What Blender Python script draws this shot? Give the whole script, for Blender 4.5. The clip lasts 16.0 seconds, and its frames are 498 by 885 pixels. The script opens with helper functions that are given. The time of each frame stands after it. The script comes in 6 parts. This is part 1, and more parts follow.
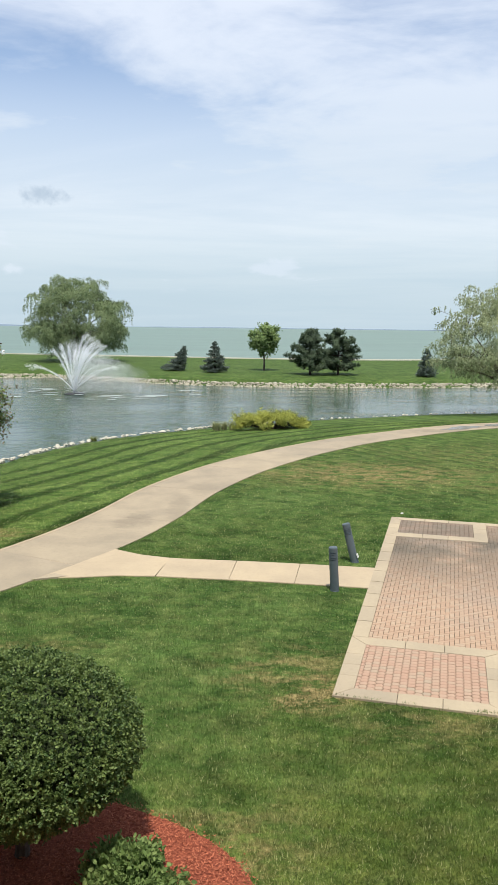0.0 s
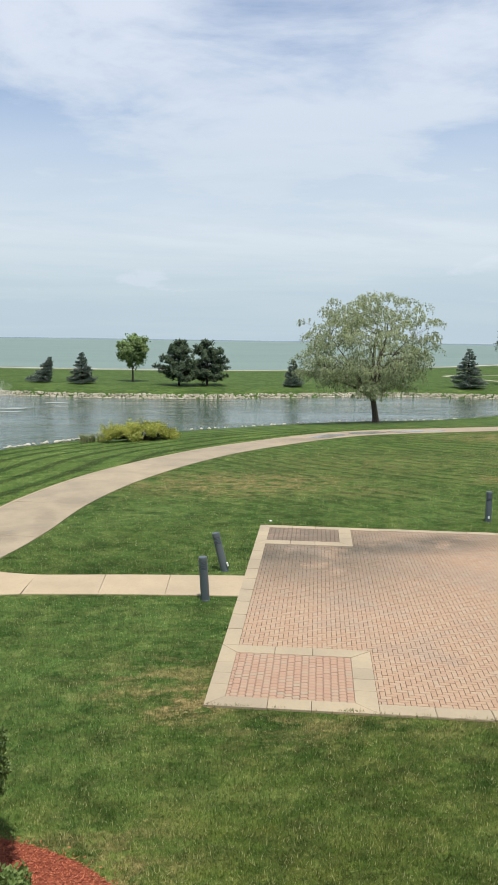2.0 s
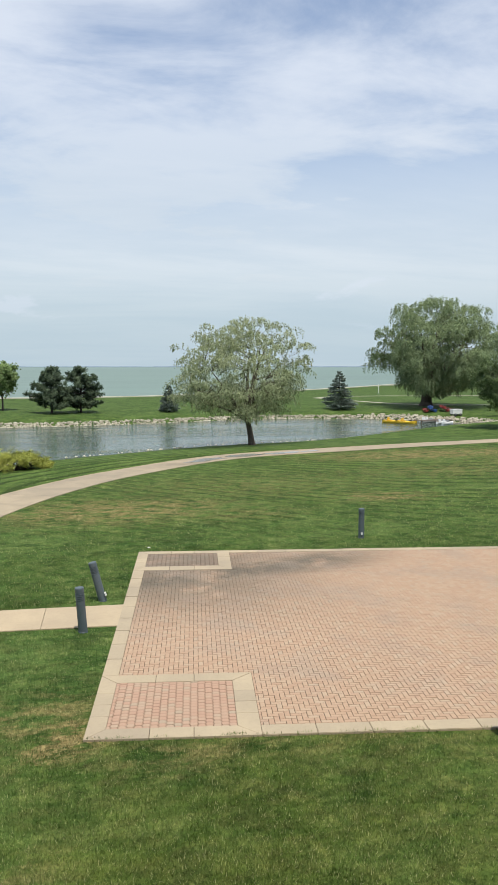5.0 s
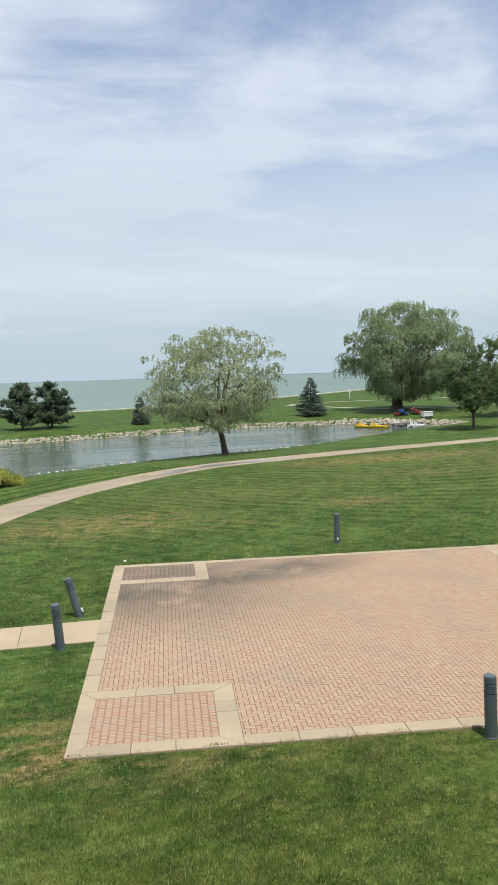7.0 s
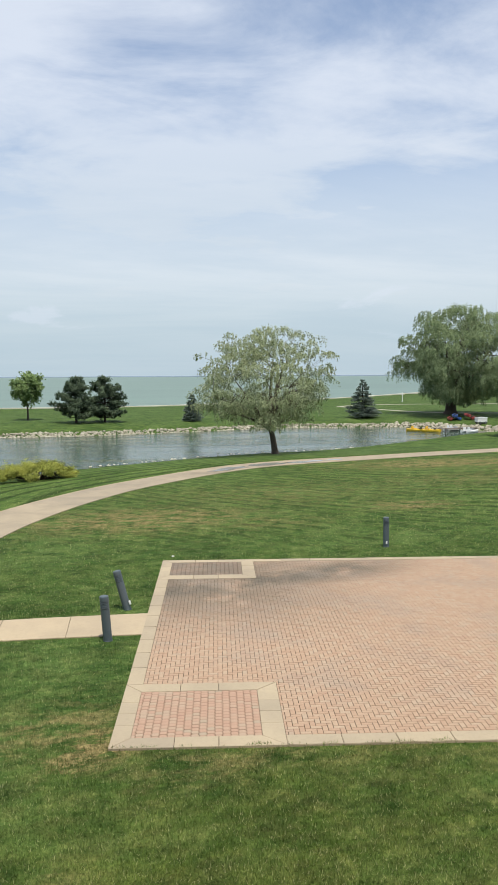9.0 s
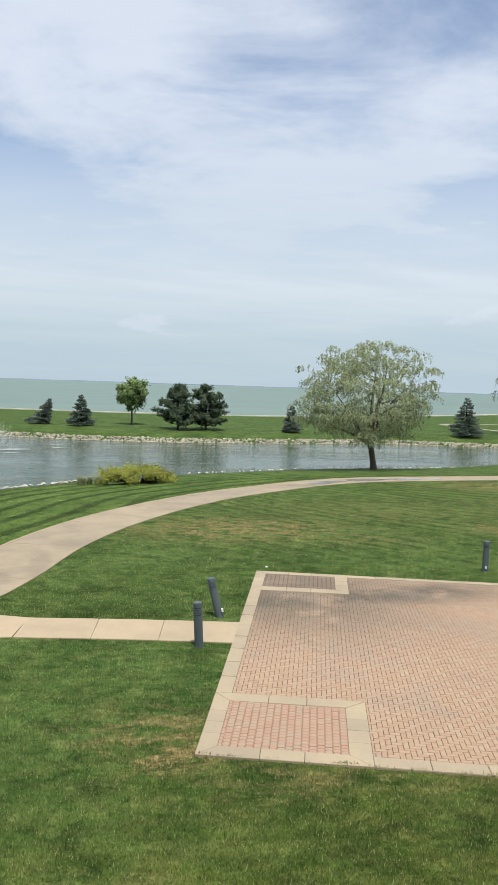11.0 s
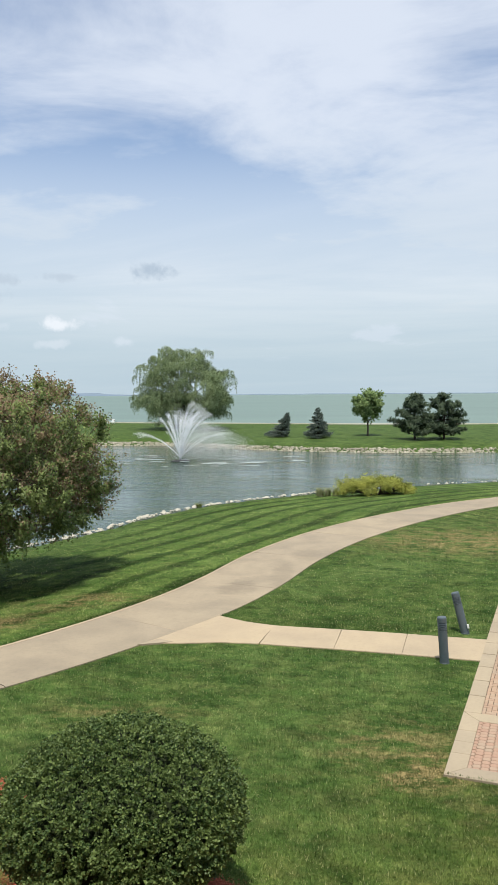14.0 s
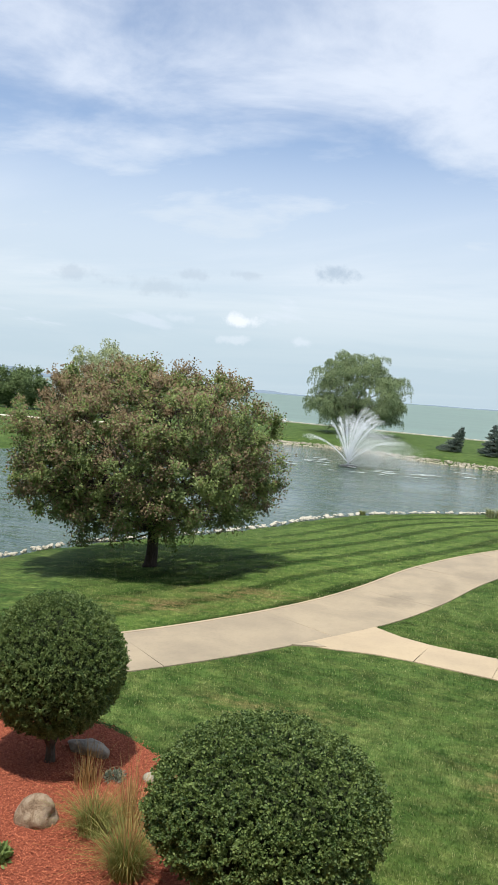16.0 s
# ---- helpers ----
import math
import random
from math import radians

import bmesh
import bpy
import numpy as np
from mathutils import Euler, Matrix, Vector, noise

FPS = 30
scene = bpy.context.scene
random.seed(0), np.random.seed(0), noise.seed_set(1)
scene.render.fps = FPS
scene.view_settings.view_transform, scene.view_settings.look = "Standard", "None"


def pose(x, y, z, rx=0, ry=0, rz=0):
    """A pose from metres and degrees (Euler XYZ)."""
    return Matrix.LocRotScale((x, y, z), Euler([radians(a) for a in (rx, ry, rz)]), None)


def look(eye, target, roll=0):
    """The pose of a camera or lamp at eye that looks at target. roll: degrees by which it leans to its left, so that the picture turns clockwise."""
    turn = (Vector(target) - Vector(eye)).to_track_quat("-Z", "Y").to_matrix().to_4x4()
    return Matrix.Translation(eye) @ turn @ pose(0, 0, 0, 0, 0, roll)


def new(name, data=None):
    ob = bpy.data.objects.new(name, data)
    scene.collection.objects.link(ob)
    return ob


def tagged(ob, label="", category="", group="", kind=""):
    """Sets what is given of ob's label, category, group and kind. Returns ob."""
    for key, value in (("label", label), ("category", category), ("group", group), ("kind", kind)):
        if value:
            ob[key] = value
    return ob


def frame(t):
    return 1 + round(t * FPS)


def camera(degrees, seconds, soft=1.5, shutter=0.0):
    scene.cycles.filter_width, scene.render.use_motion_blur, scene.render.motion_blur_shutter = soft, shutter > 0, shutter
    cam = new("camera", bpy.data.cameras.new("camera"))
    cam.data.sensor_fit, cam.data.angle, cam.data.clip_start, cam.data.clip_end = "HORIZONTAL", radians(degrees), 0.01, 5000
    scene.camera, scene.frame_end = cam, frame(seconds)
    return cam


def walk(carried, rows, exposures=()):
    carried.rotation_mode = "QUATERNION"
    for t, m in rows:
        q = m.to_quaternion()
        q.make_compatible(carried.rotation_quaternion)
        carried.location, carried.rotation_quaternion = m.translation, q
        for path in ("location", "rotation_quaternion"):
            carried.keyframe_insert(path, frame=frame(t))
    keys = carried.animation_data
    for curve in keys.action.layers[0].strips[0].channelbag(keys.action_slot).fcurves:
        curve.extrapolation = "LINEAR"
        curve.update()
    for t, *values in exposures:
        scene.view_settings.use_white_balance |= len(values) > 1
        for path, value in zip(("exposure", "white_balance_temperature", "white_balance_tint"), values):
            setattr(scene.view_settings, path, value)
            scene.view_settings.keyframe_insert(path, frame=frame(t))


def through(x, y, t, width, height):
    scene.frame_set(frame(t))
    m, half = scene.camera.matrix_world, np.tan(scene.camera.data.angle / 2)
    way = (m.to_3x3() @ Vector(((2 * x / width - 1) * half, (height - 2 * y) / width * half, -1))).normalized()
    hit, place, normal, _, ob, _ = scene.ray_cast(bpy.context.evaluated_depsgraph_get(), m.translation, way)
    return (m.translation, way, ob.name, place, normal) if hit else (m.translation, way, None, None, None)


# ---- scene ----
cam = camera(34.3, 16.0)
PATH = [
    (0, (-0.045, 0.046, 5.642), (-0.059, 2.026, 5.356), 0.7),
    (0.5, (-0.011, 0.05, 5.632), (0.05, 2.03, 5.356), 0.6),
    (1, (0.003, 0.028, 5.641), (0.168, 2.002, 5.369), 0.8),
    (1.5, (0.016, 0.032, 5.637), (0.268, 1.998, 5.371), 1.1),
    (2, (0.021, 0.026, 5.632), (0.325, 1.987, 5.377), 0.9),
    (2.5, (0.039, 0.023, 5.635), (0.386, 1.978, 5.391), 0.1),
    (3, (0.058, 0.028, 5.622), (0.471, 1.971, 5.388), -0.2),
    (3.5, (0.055, 0.012, 5.624), (0.528, 1.941, 5.393), 0.4),
    (4, (0.071, 0.016, 5.619), (0.595, 1.934, 5.405), 0.4),
    (4.5, (0.076, -0.004, 5.622), (0.644, 1.904, 5.423), 0.3),
    (5, (0.08, -0.016, 5.629), (0.679, 1.883, 5.437), 0.0),
    (7.5, (0.112, -0.018, 5.618), (0.777, 1.86, 5.45), -2.0),
    (8, (0.102, -0.042, 5.623), (0.739, 1.846, 5.454), -1.5),
    (8.5, (0.083, 0.011, 5.611), (0.677, 1.913, 5.439), -0.9),
    (11, (0.028, 0.004, 5.638), (0.336, 1.975, 5.494), 1.9),
    (11.5, (0.0, -0.011, 5.647), (0.254, 1.967, 5.5), 2.2),
    (12, (0.011, 0.002, 5.646), (0.219, 1.986, 5.508), 2.1),
    (12.5, (0.008, 0.003, 5.648), (0.152, 1.994, 5.532), 1.8),
    (13, (-0.006, -0.014, 5.655), (0.015, 1.984, 5.553), 1.8),
    (13.5, (-0.038, -0.01, 5.654), (-0.175, 1.982, 5.548), 0.7),
    (14, (-0.033, 0.006, 5.646), (-0.304, 1.984, 5.522), -0.4),
    (14.5, (-0.054, -0.014, 5.657), (-0.437, 1.944, 5.512), 0.8),
    (15, (-0.077, -0.021, 5.665), (-0.571, 1.912, 5.522), 2.6),
    (15.5, (-0.1, -0.05, 5.685), (-0.689, 1.856, 5.547), 3.6),
    (16, (-0.128, -0.08, 5.698), (-0.801, 1.799, 5.567), 4.4),
]
walk(cam, [(t, look(eye, target, roll)) for t, eye, target, roll in PATH], [(0, 0.10), (0.5, -0.07), (1.0, -0.05), (1.5, -0.02), (2.5, -0.10), (5, -0.06), (8.5, -0.06), (11, -0.06), (13.5, -0.04), (15, 0.03), (16, 0.11)])

# ---- world, sun ----
world = bpy.data.worlds.new("sky")
scene.world = world
world.use_nodes = True
SUN_EL, SUN_AZ = radians(72), math.atan2(0.02, -1.0)   # azimuth from +y towards +x


def build_world():
    nt = world.node_tree
    nt.nodes.clear()
    N, L = nt.nodes.new, nt.links.new
    out, bg = N("ShaderNodeOutputWorld"), N("ShaderNodeBackground")
    sky = N("ShaderNodeTexSky")
    sky.sky_type, sky.sun_disc = "NISHITA", False
    sky.sun_elevation, sky.sun_rotation = SUN_EL, SUN_AZ
    sky.air_density, sky.dust_density, sky.ozone_density = 1.0, 0.7, 3.0
    tc = N("ShaderNodeTexCoord")
    sep = N("ShaderNodeSeparateXYZ")
    L(tc.outputs["Generated"], sep.inputs[0])

    def math_node(op, a, b=None, clamp=False):
        n = N("ShaderNodeMath")
        n.operation, n.use_clamp = op, clamp
        for i, v in enumerate((a, b)):
            if v is None:
                continue
            if isinstance(v, (int, float)):
                n.inputs[i].default_value = v
            else:
                L(v, n.inputs[i])
        return n.outputs[0]

    def ramp(value, a, b):
        n = N("ShaderNodeMapRange")
        n.interpolation_type = "SMOOTHSTEP"
        n.inputs["From Min"].default_value, n.inputs["From Max"].default_value = a, b
        L(value, n.inputs["Value"])
        return n.outputs[0]

    # cloud sheet seen from below: direction divided by its height
    zc = math_node("MAXIMUM", math_node("ADD", sep.outputs[2], 0.10), 0.03)
    u, v = math_node("DIVIDE", sep.outputs[0], zc), math_node("DIVIDE", sep.outputs[1], zc)
    comb = N("ShaderNodeCombineXYZ")
    L(u, comb.inputs[0]), L(v, comb.inputs[1])

    def noise_at(scale, rot, stretch, detail, rough, dist, seed):
        m = N("ShaderNodeMapping")
        m.inputs["Rotation"].default_value = (0, 0, radians(rot))
        m.inputs["Scale"].default_value = stretch
        m.inputs["Location"].default_value = (seed, seed * 0.7, 0)
        L(comb.outputs[0], m.inputs[0])
        n = N("ShaderNodeTexNoise")
        n.inputs["Scale"].default_value, n.inputs["Detail"].default_value = scale, detail
        n.inputs["Roughness"].default_value, n.inputs["Distortion"].default_value = rough, dist
        L(m.outputs[0], n.inputs["Vector"])
        return n.outputs["Fac"]

    big = noise_at(0.62, 25, (1.0, 1.0, 1), 6, 0.55, 0.3, 3.1)
    wisp = noise_at(1.9, 40, (0.85, 1.1, 1), 8, 0.62, 0.35, 7.7)
    cover = math_node("ADD", math_node("MULTIPLY", big, 0.65), math_node("MULTIPLY", wisp, 0.35))
    veil = math_node("ADD", math_node("MULTIPLY", ramp(cover, 0.39, 0.60), 0.82), 0.15)
    # the lower sky is a milky sheet, clear of holes; close to the horizon a blue-grey haze
    low = ramp(sep.outputs[2], 0.35, 0.14)
    veil = math_node("MAXIMUM", math_node("MULTIPLY", veil, 0.92), math_node("MULTIPLY", low, 0.82))
    haze = ramp(sep.outputs[2], 0.17, 0.015)

    def mix(fac, a, b):
        n = N("ShaderNodeMix")
        n.data_type = "RGBA"
        L(fac, n.inputs["Factor"])
        for s, val in ((n.inputs[6], a), (n.inputs[7], b)):
            if isinstance(val, tuple):
                s.default_value = (*val, 1)
            else:
                L(val, s)
        return n.outputs[2]

    # small cumulus low in the sky
    cum = noise_at(1.5, 0, (1.0, 0.5, 1), 6, 0.55, 0.2, 12.3)
    band = math_node("MULTIPLY", ramp(sep.outputs[2], 0.03, 0.06), ramp(sep.outputs[2], 0.16, 0.10))
    puff = math_node("MULTIPLY", ramp(cum, 0.60, 0.70), band)
    # soft banks of thin cloud in the milky sheet
    streak = noise_at(0.55, 12, (0.55, 1.0, 1), 7, 0.60, 0.5, 5.3)
    milk = mix(ramp(streak, 0.36, 0.64), (4.45, 5.05, 5.65), (5.75, 6.05, 6.35))
    base = mix(veil, sky.outputs[0], mix(low, CLOUD, milk))
    base = mix(math_node("MULTIPLY", haze, 0.8), base, HAZE)
    base = mix(math_node("MULTIPLY", puff, 0.35), base, CLOUD)

    def small_cloud(azimuth, elevation, wide, tall, strength, colour, seed):
        """One small cloud: an oval round a bearing, its edge broken up by noise."""
        a, e = radians(azimuth), radians(elevation)
        du = math_node("DIVIDE", math_node("SUBTRACT", math_node("ARCTAN2", sep.outputs[0], sep.outputs[1]), a), radians(wide))
        dv = math_node("DIVIDE", math_node("SUBTRACT", sep.outputs[2], math.sin(e)), radians(tall))
        d = math_node("SQRT", math_node("ADD", math_node("MULTIPLY", du, du), math_node("MULTIPLY", dv, dv)))
        n = N("ShaderNodeTexNoise")
        n.inputs["Scale"].default_value, n.inputs["Detail"].default_value, n.inputs["Roughness"].default_value = 38 + seed, 6, 0.6
        L(tc.outputs["Generated"], n.inputs["Vector"])
        edge = math_node("ADD", d, math_node("MULTIPLY", math_node("SUBTRACT", n.outputs["Fac"], 0.5), 3.2))
        return mix(math_node("MULTIPLY", ramp(edge, 1.05, 0.1), strength), base, colour)

    for args in ((-20.9, 4.7, 1.5, 0.55, 0.85, (6.2, 6.5, 6.9), 1.0), (-14.8, 8.5, 2.0, 0.65, 0.8, (3.0, 3.7, 4.5), 4.0), (-32.5, 7.0, 2.2, 0.6, 0.5, (3.3, 3.9, 4.6), 6.0), (-24.6, 7.6, 1.6, 0.4, 0.5, (3.3, 3.9, 4.6), 8.0), (-20.4, 7.9, 1.6, 0.35, 0.45, (3.3, 3.9, 4.6), 2.0), (-27.0, 6.6, 2.6, 0.7, 0.40, (3.3, 3.9, 4.5), 7.0),
                 (-21.3, 3.4, 1.3, 0.35, 0.4, (5.6, 6.0, 6.5), 9.0), (-16.7, 3.6, 1.4, 0.35, 0.5, (5.2, 5.7, 6.3), 12.0), (-25.5, 4.6, 1.3, 0.4, 0.35, (5.2, 5.7, 6.3), 3.0)):
        base = small_cloud(*args)
    L(base, bg.inputs["Color"])
    bg.inputs["Strength"].default_value = 0.15
    L(bg.outputs[0], out.inputs[0])


CLOUD = (5.3, 5.75, 6.5)
HAZE = (3.25, 4.15, 4.75)
build_world()

sun = new("sun", bpy.data.lights.new("sun", "SUN"))
sun.data.energy, sun.data.angle, sun.data.color = 4.8, radians(0.6), (1.0, 0.95, 0.86)
sun.matrix_world = look((0, 0, 0), (-0.02 * math.cos(SUN_EL), math.cos(SUN_EL), -math.sin(SUN_EL)))

# ---- materials ----


class Mat:
    """A node material with a few shorthands."""

    def __init__(self, name):
        self.m = bpy.data.materials.new(name)
        self.m.use_nodes = True
        self.nt = self.m.node_tree
        self.p = self.nt.nodes["Principled BSDF"]
        self.out = self.nt.nodes["Material Output"]
        self.tc = self.nt.nodes.new("ShaderNodeTexCoord")

    def N(self, kind):
        return self.nt.nodes.new(kind)

    def L(self, a, b):
        self.nt.links.new(a, b)

    def noise(self, scale, detail=4, rough=0.55, dist=0.0, stretch=None, rot=0, coord="Object"):
        n = self.N("ShaderNodeTexNoise")
        n.inputs["Scale"].default_value, n.inputs["Detail"].default_value = scale, detail
        n.inputs["Roughness"].default_value, n.inputs["Distortion"].default_value = rough, dist
        src = self.tc.outputs[coord]
        if stretch or rot:
            mp = self.N("ShaderNodeMapping")
            mp.inputs["Scale"].default_value = stretch or (1, 1, 1)
            mp.inputs["Rotation"].default_value = (0, 0, radians(rot))
            self.L(src, mp.inputs[0])
            src = mp.outputs[0]
        self.L(src, n.inputs["Vector"])
        return n.outputs["Fac"]

    def ramp(self, fac, *stops):
        n = self.N("ShaderNodeValToRGB")
        e = n.color_ramp.elements
        while len(e) < len(stops):
            e.new(0.5)
        for el, (pos, col) in zip(e, stops):
            el.position = pos
            el.color = (*col, 1)
        self.L(fac, n.inputs[0])
        return n.outputs[0]

    def step(self, fac, a, b):
        n = self.N("ShaderNodeMapRange")
        n.interpolation_type = "SMOOTHSTEP"
        n.inputs["From Min"].default_value, n.inputs["From Max"].default_value = a, b
        self.L(fac, n.inputs["Value"])
        return n.outputs[0]

    def math(self, op, a, b=0.0):
        n = self.N("ShaderNodeMath")
        n.operation = op
        for i, v in enumerate((a, b)):
            if isinstance(v, (int, float)):
                n.inputs[i].default_value = v
            else:
                self.L(v, n.inputs[i])
        return n.outputs[0]

    def mix(self, fac, a, b, blend="MIX"):
        n = self.N("ShaderNodeMix")
        n.data_type, n.blend_type = "RGBA", blend
        if isinstance(fac, (int, float)):
            n.inputs["Factor"].default_value = fac
        else:
            self.L(fac, n.inputs["Factor"])
        for s, val in ((n.inputs[6], a), (n.inputs[7], b)):
            if isinstance(val, tuple):
                s.default_value = (*val, 1)
            else:
                self.L(val, s)
        return n.outputs[2]

    def island(self):
        return self.N("ShaderNodeNewGeometry").outputs["Random Per Island"]

    def each(self):
        return self.N("ShaderNodeObjectInfo").outputs["Random"]

    def attr(self, name):
        n = self.N("ShaderNodeAttribute")
        n.attribute_name = name
        return n.outputs["Fac"]

    def bump(self, height, strength=0.3, distance=0.01):
        b = self.N("ShaderNodeBump")
        b.inputs["Strength"].default_value, b.inputs["Distance"].default_value = strength, distance
        self.L(height, b.inputs["Height"])
        self.L(b.outputs[0], self.p.inputs["Normal"])
        return self

    def color(self, c):
        if isinstance(c, tuple):
            self.p.inputs["Base Color"].default_value = (*c, 1)
        else:
            self.L(c, self.p.inputs["Base Color"])
        return self

    def rough(self, r, spec=0.5, metal=0.0):
        if isinstance(r, (int, float)):
            self.p.inputs["Roughness"].default_value = r
        else:
            self.L(r, self.p.inputs["Roughness"])
        self.p.inputs["Specular IOR Level"].default_value = spec
        self.p.inputs["Metallic"].default_value = metal
        return self

    def leafy(self, colour, amount=0.3):
        """Lets some light through, as thin leaves do."""
        t, mx = self.N("ShaderNodeBsdfTranslucent"), self.N("ShaderNodeMixShader")
        self.L(colour, t.inputs["Color"])
        mx.inputs[0].default_value = amount
        self.L(self.p.outputs[0], mx.inputs[1])
        self.L(t.outputs[0], mx.inputs[2])
        self.L(mx.outputs[0], self.out.inputs[0])
        return self


def lawn_material(name, fine):
    m = Mat(name)
    patch = m.noise(0.30, 5, 0.6, 0.3)
    tuft = m.noise(6.0, 7, 0.75)
    clump = m.noise(15, 5, 0.75)
    blade = m.noise(45, 3, 0.7)
    col = m.ramp(patch, (0.32, (0.034, 0.073, 0.018)), (0.50, (0.053, 0.099, 0.026)), (0.68, (0.077, 0.131, 0.040)))
    blotch = m.step(m.noise(1.5, 7, 0.74, 0.3), 0.47, 0.68)
    col = m.mix(m.math("MULTIPLY", blotch, 0.50), col, (0.140, 0.182, 0.064))
    deep = m.step(m.noise(0.9, 6, 0.70, 0.4), 0.52, 0.34)
    col = m.mix(m.math("MULTIPLY", deep, 0.72), col, (0.018, 0.048, 0.011))
    mottle = m.step(m.noise(2.8, 7, 0.74, 0.4, (0.7, 1.25, 1), 15), 0.34, 0.66)
    col = m.mix(mottle, m.mix(1.0, col, (0.60, 0.66, 0.58), "MULTIPLY"), m.mix(1.0, col, (1.30, 1.24, 1.25), "MULTIPLY"))
    # brighter, yellower grass colour on the strip nearest the building
    sep = m.N("ShaderNodeSeparateXYZ")
    m.L(m.tc.outputs["Object"], sep.inputs[0])
    yellow_strip = m.math("MULTIPLY", m.math("MULTIPLY", m.step(sep.outputs[1], 11.0, 7.2), m.math("ADD", m.math("MULTIPLY", m.step(sep.outputs[0], 4.0, 0.8), 0.8), 0.2)), m.math("ADD", m.math("MULTIPLY", m.step(m.noise(1.3, 6, 0.72, 0.2), 0.40, 0.62), 0.48), 0.10))
    col = m.mix(yellow_strip, col, (0.155, 0.205, 0.053))
    # thin, olive growth on the worn ground in front of the patio
    worn = m.math("MULTIPLY", m.math("MULTIPLY", m.step(sep.outputs[1], 14.5, 10.5), m.step(sep.outputs[0], -2.5, 3.0)), m.math("ADD", m.math("MULTIPLY", m.step(m.noise(0.7, 5, 0.65, 0.3), 0.3, 0.6), 0.4), 0.6))
    col = m.mix(worn, col, m.mix(1.0, col, (0.88, 0.79, 0.66), "MULTIPLY"))
    # mowing lanes across the lawn, and lanes that follow the bank
    across = m.attr("lane")
    wob = m.math("MULTIPLY", m.noise(0.12, 2), 1.3)
    rag = m.math("MULTIPLY", m.noise(2.6, 5, 0.7), 0.16)

    def lanes(coord, width, bend, lo, hi):
        """Narrow dark wheel tracks between paler lanes, with ragged edges."""
        s = m.math("SINE", m.math("MULTIPLY", m.math("ADD", m.math("ADD", coord, m.math("MULTIPLY", wob, bend)), rag), 2 * math.pi / width))
        return m.step(s, lo, hi)
    breaks = m.step(m.noise(0.22, 5, 0.65, 0.0, (0.5, 1.0, 1), 40), 0.36, 0.60)
    track = m.mix(m.math("MULTIPLY", m.attr("field"), m.math("ADD", m.math("MULTIPLY", breaks, 0.75), 0.2)), (1.0, 1.0, 1.0), m.mix(lanes(across, 1.25, 0.3, -0.98, -0.10), (0.56, 0.63, 0.53), (1.12, 1.09, 1.05)))
    shore = m.mix(m.attr("bank"), (1.0, 1.0, 1.0), m.mix(lanes(m.attr("shore"), 2.0, 0.3, -0.92, -0.15), (0.46, 0.56, 0.42), (1.34, 1.28, 1.20)))
    col = m.mix(1.0, m.mix(1.0, col, track, "MULTIPLY"), shore, "MULTIPLY")
    # thin straw-coloured swaths left between the lanes
    swath = m.math("MULTIPLY", m.math("MULTIPLY", lanes(m.math("ADD", across, 0.2), 1.25, 0.3, 0.55, 1.0), m.attr("field")), m.math("MULTIPLY", breaks, m.step(m.noise(3.4, 6, 0.72, 0.2), 0.36, 0.62)))
    col = m.mix(m.math("MULTIPLY", swath, 0.30), col, (0.205, 0.190, 0.088))
    # dry, straw-coloured patches
    grain = m.noise(2.2, 7, 0.75, 0.2, (0.55, 1.2, 1), 8)
    dry = m.math("MULTIPLY", m.step(grain, 0.42, 0.58), m.attr("dry"))
    col = m.mix(m.math("MINIMUM", dry, 0.85), col, m.mix(m.step(m.noise(7, 6, 0.75), 0.38, 0.62), tuple(v * (0.78 if fine else 1) for v in (0.115, 0.094, 0.043)), tuple(v * (0.78 if fine else 1) for v in (0.30, 0.235, 0.12))))
    if fine:
        col = m.mix(m.island(), m.mix(1.0, col, (0.85, 0.96, 0.82), "MULTIPLY"), m.mix(1.0, col, (2.70, 2.45, 2.55), "MULTIPLY"))
        col = m.mix(m.math("MULTIPLY", m.step(m.island(), 0.86, 0.97), 0.55), col, (0.52, 0.50, 0.26))
    else:
        col = m.mix(m.step(tuft, 0.30, 0.72), m.mix(1.0, col, (0.66, 0.72, 0.62), "MULTIPLY"), m.mix(1.0, col, (1.38, 1.30, 1.25), "MULTIPLY"))
        col = m.mix(m.step(m.math("ADD", m.math("MULTIPLY", clump, 0.6), m.math("MULTIPLY", blade, 0.4)), 0.34, 0.66), m.mix(1.0, col, (0.58, 0.65, 0.55), "MULTIPLY"), m.mix(1.0, col, (1.42, 1.34, 1.30), "MULTIPLY"))
        m.bump(m.math("ADD", m.math("MULTIPLY", tuft, 0.6), clump), 0.5, 0.02)
    m.color(col).rough(0.85, 0.08)
    if fine:
        m.leafy(col, 0.5)
    return m.m


LAWN, BLADES = lawn_material("lawn", False), lawn_material("grass blades", True)


